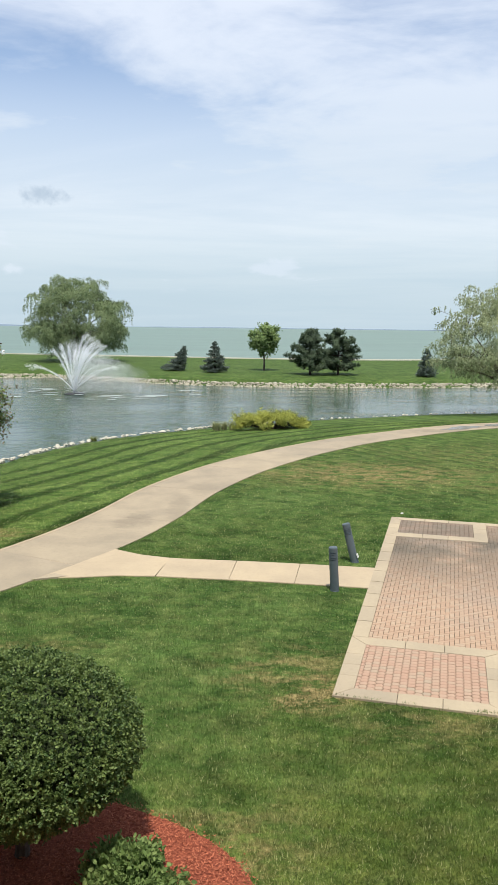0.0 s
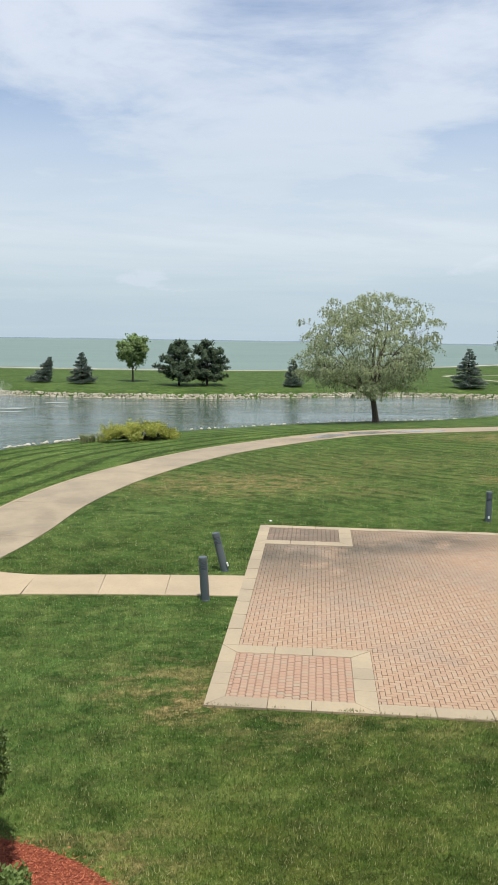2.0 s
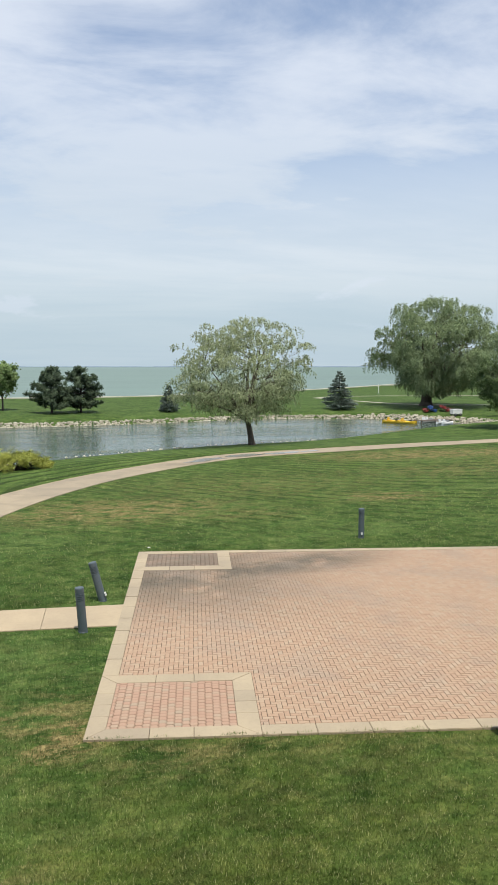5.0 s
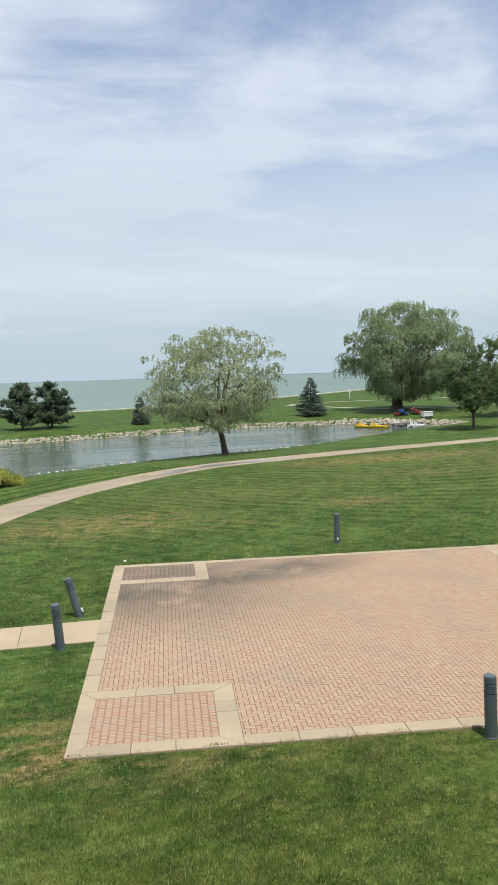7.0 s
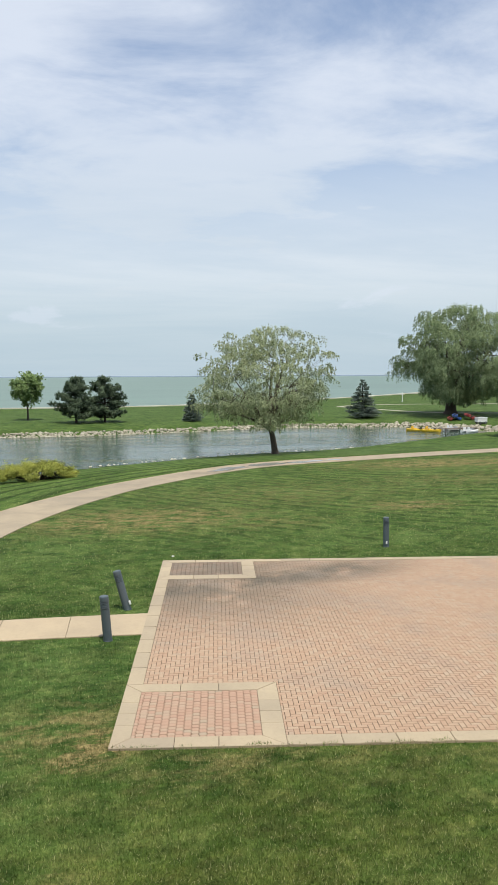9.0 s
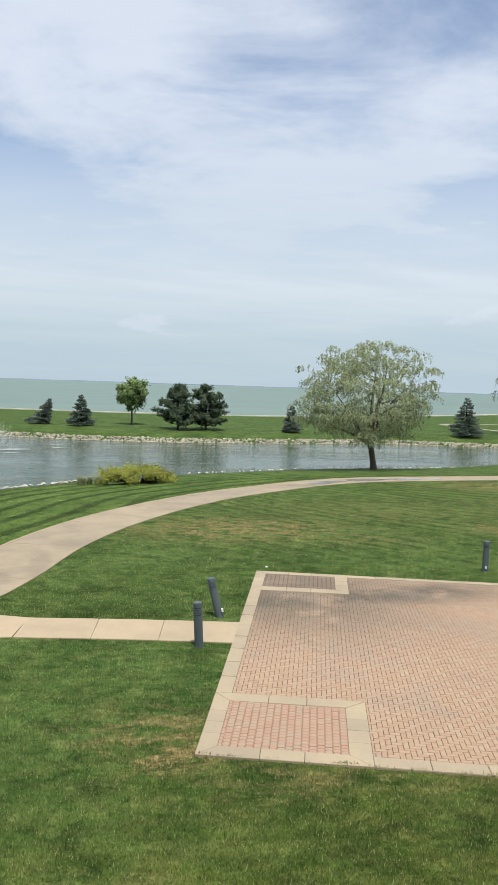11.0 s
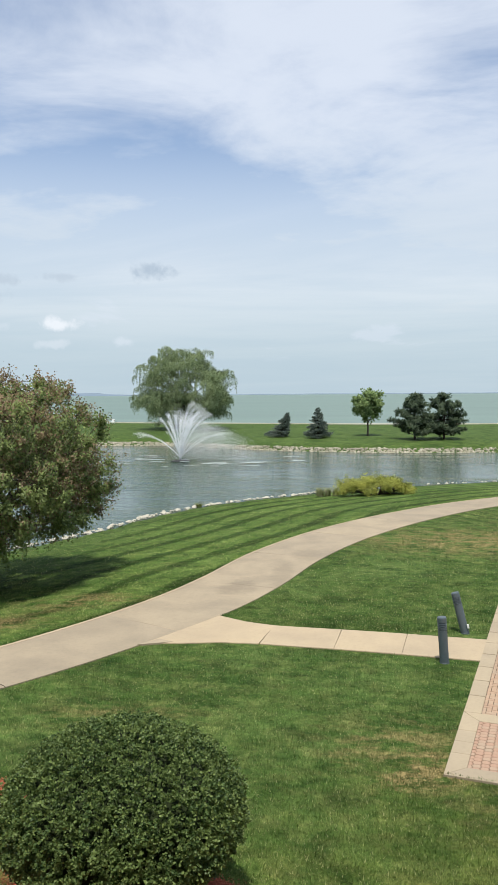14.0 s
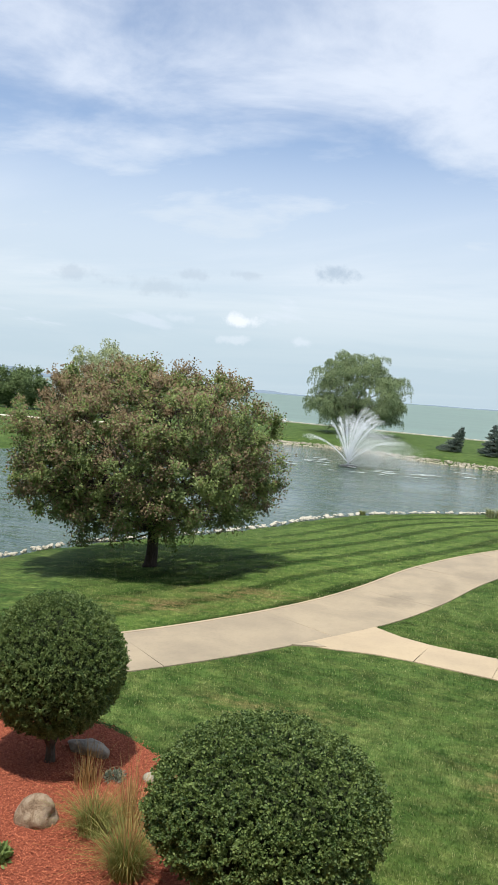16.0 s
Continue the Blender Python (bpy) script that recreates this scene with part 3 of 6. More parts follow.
def land_values(P):
    """Shore distance, and where mowing lanes and dry patches lie."""
    d = shore_distance(P)
    near = P[:, 1] < 70 - 0.2 * np.abs(P[:, 0])
    # the strip between pond and path
    pond_side = P[:, 0] < np.interp(P[:, 1], PATH_LINE[:, 1], PATH_LINE[:, 0])
    side = np.clip((d - 0.5) / 1.5, 0, 1) * near * pond_side * np.clip((26 - P[:, 0]) / 14, 0, 1) * np.clip((P[:, 0] + 13) / 4, 0.25, 1)
    field = np.where(pond_side, 0, 1) * np.clip((P[:, 1] - 21) / 10, 0.12, 1) + 0.15 * (P[:, 1] < 17)
    blobs = ((0.2, 12.7, 0.9, 0.8, 0.75), (1.02, 12.05, 0.22, 0.5, 2.2), (1.2, 13.2, 0.35, 0.8, 0.9), (4.5, 31.0, 4.6, 2.6, 1.1), (16, 31, 2.2, 1.3, 1.0), (26, 45.0, 7.5, 2.3, 1.35), (23, 38, 7, 2.5, 0.55), (12, 36, 8, 4.5, 0.4), (33, 40, 8, 5, 0.6), (9, 29, 3, 1.5, 0.5),
             (-9.3, 19.1, 1.4, 0.8, 1.2), (-7.8, 21.4, 1.7, 0.9, 1.1), (-0.2, 8.0, 0.3, 0.5, 1.5), (6.5, 10.9, 3.5, 0.7, 0.5), (2.6, 11.0, 1.2, 0.5, 0.6), (-0.3, 8.2, 0.9, 0.6, 0.9), (-4.3, 13.4, 1.6, 0.6, 0.55), (2, 60, 5, 2, 0.3))
    dry = np.full(len(P), 0.10)
    for x, y, rx, ry, a in blobs:
        dry = np.maximum(dry, a * np.exp(-((P[:, 0] - x) / rx) ** 2 - ((P[:, 1] - y) / ry) ** 2))
    dry = np.where(P[:, 1] > 60, 0.08, dry)
    # a coordinate across the mowing lanes of the field: they swing round from the path to run level further on
    x = P[:, 0]
    q = np.clip(x - 4, 0, 21)
    swing = 0.80 * np.minimum(x, 25) - 0.80 * q * q / 42
    slope = 0.80 * (1 - q / 21)
    lane = (P[:, 1] + swing) / np.sqrt(1 + slope ** 2)
    return d, side, field, dry, lane


def land_attributes(me, P):
    for name, values in zip(("shore", "bank", "field", "dry", "lane"), land_values(P)):
        a = me.attributes.new(name, "FLOAT", "POINT")
        a.data.foreach_set("value", values.astype(np.float32))


PATIO0, PATIO_U, PATIO_V = (1.196, 11.79), (0.236, 0.972), (0.972, -0.236)
PATIO_L, PATIO_W = 12.25, 13.95
ground = build_ground()

bm = bmesh.new()
tangent = np.roll(POND, -1, 0) - np.roll(POND, 1, 0)
tangent /= np.linalg.norm(tangent, axis=1)[:, None]
off = np.stack([tangent[:, 1], -tangent[:, 0]], 1)
if shore_distance(POND[5:6] + off[5:6])[0] < 0:
    off = -off
ring2 = [bm.verts.new((x, y, WATER)) for x, y in (POND + off * 0.9)]
bm.faces.new(ring2)
bmesh.ops.triangulate(bm, faces=bm.faces[:])
for f in bm.faces:
    f.normal_update()
    if f.normal.z < 0:
        f.normal_flip()
pond = part("water_pond", bm, POND_WATER, None)
tagged(pond, "rippled grey-green pond water reflecting trees and sky", "pond", "", "structure")

cy = COASTLINE
lake_v = [(-2600, 900, LAKE)] + [(x, y - 1.0, LAKE) for x, y in cy] + [(2600, 1100, LAKE), (2600, 2650, LAKE), (-2600, 2650, LAKE)]
lake = new("water_lake", mesh_of("water_lake", lake_v, [tuple(range(len(lake_v)))], LAKE_WATER))
tagged(lake, "wide pale green lake reaching to the horizon", "lake", "", "structure")

# pale coping along the lake edge
edge = smooth_curve(COASTLINE[2:11], 2.0)


def ribbon(line, half, z_of, lift, thick):
    """A strip of a given half width along a line, draped on the land."""
    T = np.gradient(line, axis=0)
    T /= np.linalg.norm(T, axis=1)[:, None]
    Nn = np.stack([-T[:, 1], T[:, 0]], 1)
    half = np.broadcast_to(half, (len(line),))[:, None]
    a, b = line + Nn * half, line - Nn * half
    za, zb = z_of(a) + lift, z_of(b) + lift
    n = len(line)
    V = np.concatenate([np.c_[a, za], np.c_[b, zb], np.c_[a, za - thick], np.c_[b, zb - thick]])
    F = []
    for i in range(n - 1):
        A, B, C, D = i, n + i, 2 * n + i, 3 * n + i
        F += [(A, B, B + 1, A + 1)[::-1], (C, C + 1, D + 1, D)[::-1], (A, A + 1, C + 1, C)[::-1], (B, D, D + 1, B + 1)[::-1]]
    F += [(0, 2 * n, 3 * n, n)[::-1], (n - 1, 2 * n - 1, 4 * n - 1, 3 * n - 1)[::-1]]
    return V, F


coping = part("coping", ribbon(edge + np.array([0, -0.5]), 0.45, lambda p: np.zeros(len(p)), 0.16, 2.6), EDGE_STONE, None)
tagged(coping, "pale concrete coping along the lake edge", "sea wall", "", "structure")

# ---- curved path, walk and far paths ----
path = tagged(new("path"), "weathered grey concrete footpath curving across the lawn", "path", "", "structure")


def path_half(line):
    return np.interp(line[:, 1], [0, 14, 18, 21, 24, 27, 33, 37, 42, 48, 52], [1.11, 1.11, 1.18, 1.27, 1.29, 1.30, 1.26, 1.16, 1.06, 1.02, 0.95])


def slab_mesh(line, half, lift, gap, thick=0.14):
    """One slab with softened edges, its ends drawn in by half the joint."""
    T = np.gradient(line, axis=0)
    T /= np.linalg.norm(T, axis=1)[:, None]
    line = line.copy()
    line[0] += T[0] * gap / 2
    line[-1] -= T[-1] * gap / 2
    Nn = np.stack([-T[:, 1], T[:, 0]], 1)
    rows = []
    for off, dz in ((-1, -thick), (-1, -0.012), (-0.985, 0.0), (0, 0.004), (0.985, 0.0), (1, -0.012), (1, -thick)):
        p = line + Nn * (half * off)[:, None]
        rows.append(np.c_[p, land_heights(p) + lift + dz])
    n = len(line)
    V = np.concatenate(rows)
    F = [(r * n + i, (r + 1) * n + i, (r + 1) * n + i + 1, r * n + i + 1)[::-1] for r in range(6) for i in range(n - 1)]
    F += [tuple(r * n for r in range(7)), tuple(r * n + n - 1 for r in range(6, -1, -1))]
    return V, F


half_widths = path_half(PATH_LINE)
i = 0
while i < len(PATH_LINE) - 8:
    j = min(i + 9, len(PATH_LINE) - 1)
    part("slab", slab_mesh(PATH_LINE[i:j + 1], half_widths[i:j + 1], 0.035, 0.009), PATH_CONCRETE, path)
    i = j

# pale strip coloured as the sunlit pond-side edge, and a patched corner at the walk
T = np.gradient(PATH_LINE, axis=0)
T /= np.linalg.norm(T, axis=1)[:, None]
side_line = PATH_LINE + np.stack([-T[:, 1], T[:, 0]], 1) * (half_widths - 0.01)[:, None]
part("edging", ribbon(side_line[:150], 0.045, land_heights, 0.043, 0.15), WALK_CONCRETE, path, "exposed edge of the path, coloured pale for the sun on it")
patch = [(-4.95, 17.22), (-4.2, 17.52), (-4.55, 17.70)]
V = [(x, y, land(x, y) + z) for z in (0.041, -0.05) for x, y in patch]
part("patch", (V, [(0, 1, 2), (5, 4, 3), (0, 3, 4, 1), (1, 4, 5, 2), (2, 5, 3, 0)]), BORDER_CONCRETE, path, "small pale cement patch")

walk_line = smooth_curve([(-5.0, 18.9), (-3.6, 18.62), (-2.1, 18.36), (0.1, 18.13), (2.50, 17.79), (2.72, 17.755)], 0.25)
garden_walk = tagged(new("walk"), "pale buff concrete walk joining path and patio", "walk", "", "structure")
wl = np.r_[0, np.cumsum(np.linalg.norm(np.diff(walk_line, axis=0), axis=1))]
cuts = [0.0, 2.9, 4.55, 6.05, wl[-1]]
for a, b in zip(cuts[:-1], cuts[1:]):
    s = np.linspace(a, b, 8)
    seg = np.stack([np.interp(s, wl, walk_line[:, k]) for k in (0, 1)], 1)
    half = np.interp(seg[:, 0], [-5.0, -3.9, -3.0, -2.1, 2.6], [1.55, 1.25, 0.86, 0.72, 0.76])
    part("slab", slab_mesh(seg, half, 0.030, 0.010), WALK_CONCRETE, garden_walk)

far_path = smooth_curve([(52, 127), (53.5, 117), (56, 106), (62, 100), (75, 97), (100, 96)], 1.0)
ob = part("path_far", ribbon(far_path, 0.55, land_heights, 0.03, 0.2), FAR_PATH, None)
tagged(ob, "pale footpath on the far lawn beneath the big willow", "path", "", "structure")
far_path = smooth_curve([(52, 127), (57, 131), (66, 132), (80, 129), (110, 122)], 1.0)
ob = part("path_far_loop", ribbon(far_path, 0.55, land_heights, 0.035, 0.2), FAR_PATH, None)
tagged(ob, "pale footpath looping over the far lawn", "path", "", "structure")
left_road = smooth_curve([(-50, 96), (-58, 91), (-66, 87), (-85, 80), (-120, 72)], 1.0)
ob = part("path_left", ribbon(left_road, 1.4, land_heights, 0.04, 0.2), EDGE_STONE, None)
tagged(ob, "pale drive beyond the end of the pond", "drive", "", "structure")

# building the view is taken from: unseen wall, added to block skylight from behind
wall = part("wall_building", box(-45, 45, -1.7, -1.2, -0.3, 10.0, 0.0), BUILDING, None)
tagged(wall, "unseen plain tan building wall behind the eye, added to block skylight", "wall", "", "structure")

# ---- trees ----


def leaf_quads(C, D, length, width, rng, droop=0.0, fold=0.25, rounded=False):
    """Folded leaves at C that point along D: six corners, two quads each."""
    n = len(C)
    D = D / (np.linalg.norm(D, axis=1)[:, None] + 1e-9)
    S = rng.normal(size=(n, 3))
    S -= (S * D).sum(1)[:, None] * D
    S /= np.linalg.norm(S, axis=1)[:, None] + 1e-9
    U = np.cross(D, S)
    ln = (length * rng.uniform(0.65, 1.25, n))[:, None]
    wd = (width * rng.uniform(0.7, 1.2, n))[:, None]
    tip = C + D * ln
    tip[:, 2] -= droop * ln[:, 0]
    if rounded:
        a, b = C + D * ln * 0.32, C + D * ln * 0.76
        a2, b2 = S * wd * 0.48, S * wd * 0.42
        lift = U * wd * fold
        V = np.stack([C, a + a2 + lift, b + b2 + lift, tip, b - b2 + lift, a - a2 + lift], 1).reshape(-1, 3)
        return V, np.arange(6 * n).reshape(n, 6)
    mid = C + D * ln * 0.5
    V = np.stack([C, mid + S * wd * 0.5 + U * wd * fold, tip, mid - S * wd * 0.5 + U * wd * fold], 1).reshape(-1, 3)
    F = np.arange(4 * n).reshape(n, 4)
    return V, F


def bend(a, b, rng, lift=0.25, n=7, wobble=0.05):
    """A curved limb from a to b that first rises, then arches over."""
    a, b = np.asarray(a, float), np.asarray(b, float)
    L = np.linalg.norm(b - a)
    c = (a + b) / 2 + np.array([0, 0, lift * L]) + rng.normal(size=3) * wobble * L
    t = np.linspace(0, 1, n)[:, None]
    return (1 - t) ** 2 * a + 2 * t * (1 - t) * c + t * t * b


def limbs(base_z, fork, trunk_r, ends, twigs, rng, lean=(0, 0), n_main=7, sides=8):
    """Trunk, main limbs to some clump centres, and branches from those to the rest. All in the tree's own space."""
    pieces = []
    fork_p = np.array([lean[0], lean[1], fork])
    tr = np.linspace(0, 1, 6)[:, None]
    trunk = np.array([0, 0, base_z]) * (1 - tr) + fork_p * tr + np.c_[np.sin(tr * 3) * 0.06, np.sin(tr * 2.2) * 0.05, 0 * tr]
    rad = trunk_r * np.interp(tr[:, 0], [0, 0.1, 0.3, 1], [1.75, 1.2, 1.0, 0.8])
    pieces.append(tube(trunk, rad, sides + 4))
    order = rng.permutation(len(ends))
    mains = []
    for k in order[:n_main]:
        e = ends[k]
        start = trunk[-1] - np.array([0, 0, rng.uniform(0, 0.25) * fork])
        p = bend(start, e, rng, 0.16, 9, 0.06)
        r = trunk_r * (0.05 + 0.57 * np.linspace(1, 0, 9) ** 1.5)
        mains.append((p, r))
        pieces.append(tube(p, r, sides))
    allp = np.concatenate([p[2:] for p, _ in mains])
    allr = np.concatenate([r[2:] for _, r in mains])
    for k in order[n_main:]:
        e = ends[k]
        d = np.linalg.norm(allp - e, axis=1) + 1.5 * np.maximum(0, allp[:, 2] - e[2] + 0.3)
        j = int(np.argmin(d))
        p = bend(allp[j], e, rng, 0.08, 6, 0.08)
        pieces.append(tube(p, np.linspace(min(allr[j] * 0.6, trunk_r * 0.2), 0.008, 6), 5, False))
        if twigs:
            for _ in range(twigs):
                q = p[rng.integers(2, 6)]
                tip = e + rng.normal(size=3) * 0.28
                pieces.append(tube(bend(q, tip, rng, 0.1, 4, 0.1), np.linspace(0.022, 0.006, 4) * (trunk_r / 0.25), 4, False))
    return joined(*pieces)


def crown_centres(n, radii, centre, rng, lumps=0.22, hollow=0.45, flat_top=0.0, min_gap=0.0, down=0.0, boxy=2.0, open_under=0.0):
    """Clump centres inside an uneven envelope."""
    out = []
    k = rng.uniform(0, 9, 3)
    while len(out) < n:
        d = rng.normal(size=3)
        d /= np.linalg.norm(d)
        d = d / (np.abs(d) ** boxy).sum() ** (1 / boxy)
        bump = min(1.14, 1 + lumps * noise.noise(Vector((d * 1.9 + k).tolist())) * 1.6)
        r = rng.uniform(hollow, 1.0) ** 0.6 * bump
        p = d * r * np.asarray(radii)
        if down and p[2] < 0:
            p[2] *= down / radii[2]
        if flat_top and p[2] > radii[2] * flat_top:
            p[2] = radii[2] * flat_top
        if open_under and p[2] < -0.7 and np.hypot(p[0], p[1]) < open_under:
            continue
        p = p + np.asarray(centre)
        if min_gap and out and np.min(np.linalg.norm(np.array(out) - p, axis=1)) < min_gap * rng.uniform(0.5, 1):
            continue
        out.append(p)
    return np.array(out)


def leaf_mesh(P, D, N, leaf, rng, mats, pick=None, own=0.45):
    """Pointed leaves at P along D; each takes part of the roundness of the mass that it grows on."""
    n = len(P)
    D = D / (np.linalg.norm(D, axis=1)[:, None] + 1e-9)
    N = N / (np.linalg.norm(N, axis=1)[:, None] + 1e-9)
    S = rng.normal(size=(n, 3))
    S -= (S * D).sum(1)[:, None] * D
    S /= np.linalg.norm(S, axis=1)[:, None] + 1e-9
    U = np.cross(D, S)
    turn = np.where((U * N).sum(1) < 0, -1.0, 1.0)[:, None]
    S, U = S * turn, U * turn
    ln = (leaf[0] * rng.uniform(0.65, 1.25, n))[:, None]
    wd = (leaf[1] * rng.uniform(0.7, 1.2, n))[:, None]
    mid = P + D * ln * 0.45
    V = np.stack([P, mid - S * wd * 0.5, P + D * ln, mid + S * wd * 0.5], 1).reshape(-1, 3)
    me = mesh_of("crown", V, np.arange(4 * n).reshape(n, 4), mats[0], True)
    for m in mats[1:]:
        me.materials.append(m)
    if pick is not None:
        me.polygons.foreach_set("material_index", pick.astype(np.int32))
    M = own * U + (1 - own) * N + rng.normal(size=(n, 3)) * 0.12
    M /= np.linalg.norm(M, axis=1)[:, None]
    me.normals_split_custom_set_from_vertices(np.repeat(M, 4, 0).tolist())
    return me


def hanging_bough(c, way, R, strands, per, length, rng):
    """A domed tuft of strands that fall over its edge, as on a willow."""
    r, a = np.sqrt(rng.uniform(0, 1, strands)), rng.uniform(0, 2 * math.pi, strands)
    rim = np.stack([np.cos(a) * r, np.sin(a) * r, 0 * r], 1)
    top = c + rim * R * np.array([1, 1, 0]) + np.c_[0 * r, 0 * r, 0.55 * R * (1 - r * r)]
    L = length * rng.uniform(0.45, 1.25, strands) * (0.35 + 0.65 * r)
    t = rng.uniform(0, 1, (strands, per))
    push = rim * 0.45 + way * 0.35
    P = top[:, None] + push[:, None] * (np.sqrt(t) * L[:, None] * 0.5)[..., None]
    P[..., 2] -= t ** 1.25 * L[:, None]
    P += rng.normal(size=P.shape) * 0.05 * R
    N = (rim * 0.8 + way * 0.7 + np.array([0, 0, 0.75]))[:, None] + np.array([0, 0, -0.55]) * t[..., None]
    D = push[:, None] * (1 - t)[..., None] * 1.6 + np.array([0, 0, -0.9]) * (0.25 + t)[..., None] + rng.normal(size=P.shape) * 0.35
    return P.reshape(-1, 3), D.reshape(-1, 3), N.reshape(-1, 3), t.ravel()


def leafy_bough(c, way, R, shoots, per, rise, rng, spread=0.75):
    """Leafy shoots that fan outwards and up from one point."""
    d = way * 1.0 + rng.normal(size=(shoots, 3)) * spread + np.array([0, 0, rise])
    d /= np.linalg.norm(d, axis=1)[:, None]
    L = R * rng.uniform(0.6, 1.45, shoots)
    t = rng.uniform(0.12, 1, (shoots, per))
    P = (c - way * R * 0.35) + d[:, None] * (t * L[:, None])[..., None] + rng.normal(size=(shoots, per, 3)) * R * 0.085
    D = d[:, None] * 0.55 + rng.normal(size=P.shape) * 0.62 + np.array([0, 0, -0.18])
    N = d[:, None] * 0.9 + way * 0.5 + np.array([0, 0, 0.45]) + 0 * P
    return P.reshape(-1, 3), D.reshape(-1, 3), N.reshape(-1, 3), t.ravel()


def broadleaf(name, at, label, category, crown, centre, boughs, R, leaf, shoots, per, leaf_mat, trunk_r, fork, seed, bark_mat=BARK, lean=(0, 0), lumps=0.25, hollow=0.45,
              weep=0.0, rise=0.35, second=None, n_main=7, twigs=0, flat_top=0.0, lowest=0.25, down=0.0, min_gap=0.0, boxy=2.0, open_under=0.0, extra=(), own=0.45, group="", spread=0.75):
    """A tree: tapered trunk and limbs, and a crown of boughs, each with many small leaves on shoots or hanging strands."""
    rng = np.random.default_rng(seed)
    tree = thing(name, (at[0], at[1], land(*at)), label, category, group)
    C = crown_centres(boughs, crown, centre, rng, lumps, hollow, flat_top, min_gap, down, boxy, open_under)
    if len(extra):
        C = np.vstack([C, extra])
    part("trunk", limbs(-0.25, fork, trunk_r, C, twigs, rng, lean, n_main), bark_mat, tree)
    sets, tone = [], []
    for c in C:
        way = (c - np.asarray(centre)) / np.asarray(crown)
        way = way / (np.linalg.norm(way) + 0.25)
        size = R * rng.uniform(0.65, 1.3)
        n = max(4, int(shoots * rng.uniform(0.65, 1.3)))
        sets.append(hanging_bough(c, way, size, n, per, weep, rng) if weep else leafy_bough(c, way, size, n, per, rise, rng, spread))
        tone.append(np.full(len(sets[-1][0]), rng.normal() * 0.18))
    P, D, N, T = (np.concatenate([q[k] for q in sets]) for k in range(4))
    tone = np.concatenate(tone)
    keep = P[:, 2] > lowest + 0.35 * np.sin(P[:, 0] * 1.7) * np.cos(P[:, 1] * 1.3)
    P, D, N, T, tone = P[keep], D[keep], N[keep], T[keep], tone[keep]
    pick = None
    if second is not None:
        h = (P[:, 2] - P[:, 2].min()) / np.ptp(P[:, 2])
        pick = (second[1](P, h, T) + tone + rng.normal(size=len(P)) * 0.16) > 0.5
    me = leaf_mesh(P, D, N, leaf, rng, [leaf_mat] + ([second[0]] if second else []), pick, own)
    tagged(part("crown", me, None, tree), "", "", "", "stuff")
    return tree


def spruce(at, h, r, seed, label, lean=0.0, leaf_mat=SPRUCE_LEAF, gap=0.0, skew=0.0):
    """A conifer of whorled boughs, each with short needle sprays."""
    rng = np.random.default_rng(seed)
    tree = thing("spruce_tree", (at[0], at[1], land(*at)), label, "spruce", "spruces on the far bank")
    pieces = [tube([(0, 0, -0.2), (lean * 0.4, 0, h * 0.5), (lean, 0, h)], [0.035 * h, 0.02 * h, 0.004 * h], 8)]
    P, D = [], []
    z = 0.16 * h * 0.6 + gap
    while z < h * 0.985:
        f = (z / h)
        reach = 1.12 * r * (1 - f) ** 0.85 * (1.0 if f > 0.12 else 0.8 + f) + 0.05
        for k in range(int(6 + 7 * (1 - f))):
            a = rng.uniform(0, 2 * math.pi)
            L = reach * rng.uniform(0.62, 1.12) * (1 - skew * math.cos(a) * (1 - f))
            o = np.array([lean * f, 0, z + rng.uniform(-0.05, 0.05) * h * 0.4])
            dirn = np.array([math.cos(a), math.sin(a), 0])
            t = np.linspace(0, 1, 5)[:, None]
            line = o + dirn * L * t + np.array([0, 0, 1]) * (-0.30 * t + 0.22 * t * t) * L
            pieces.append(tube(line, np.linspace(0.012 * h * (1 - f) + 0.008, 0.004, 5), 4, False))
            m = int(10 + 90 * L / (0.35 * h + 0.3))
            s = rng.uniform(0.15, 1, m) ** 0.8
            side = np.array([-dirn[1], dirn[0], 0])
            w = rng.normal(size=m) * 0.20 * L * (1.15 - s)
            q = o + dirn * (L * s)[:, None] + side * w[:, None] + np.c_[np.zeros(m), np.zeros(m), (-0.30 * s + 0.22 * s * s) * L + rng.normal(size=m) * 0.03]
            P.append(q)
            D.append(dirn * 1.0 + side * np.sign(w)[:, None] * 0.7 + np.array([0, 0, 0.25]) + rng.normal(size=(m, 3)) * 0.35)
        z += h * 0.055
    P, D = np.concatenate(P), np.concatenate(D)
    part("trunk", joined(*pieces), DARK_BARK, tree)
    V, F = leaf_quads(P, D, 0.26 * (h / 4) ** 0.5, 0.085, rng)
    tagged(part("crown", mesh_of("crown", V, F, leaf_mat), None, tree), "", "", "", "stuff")
    return tree


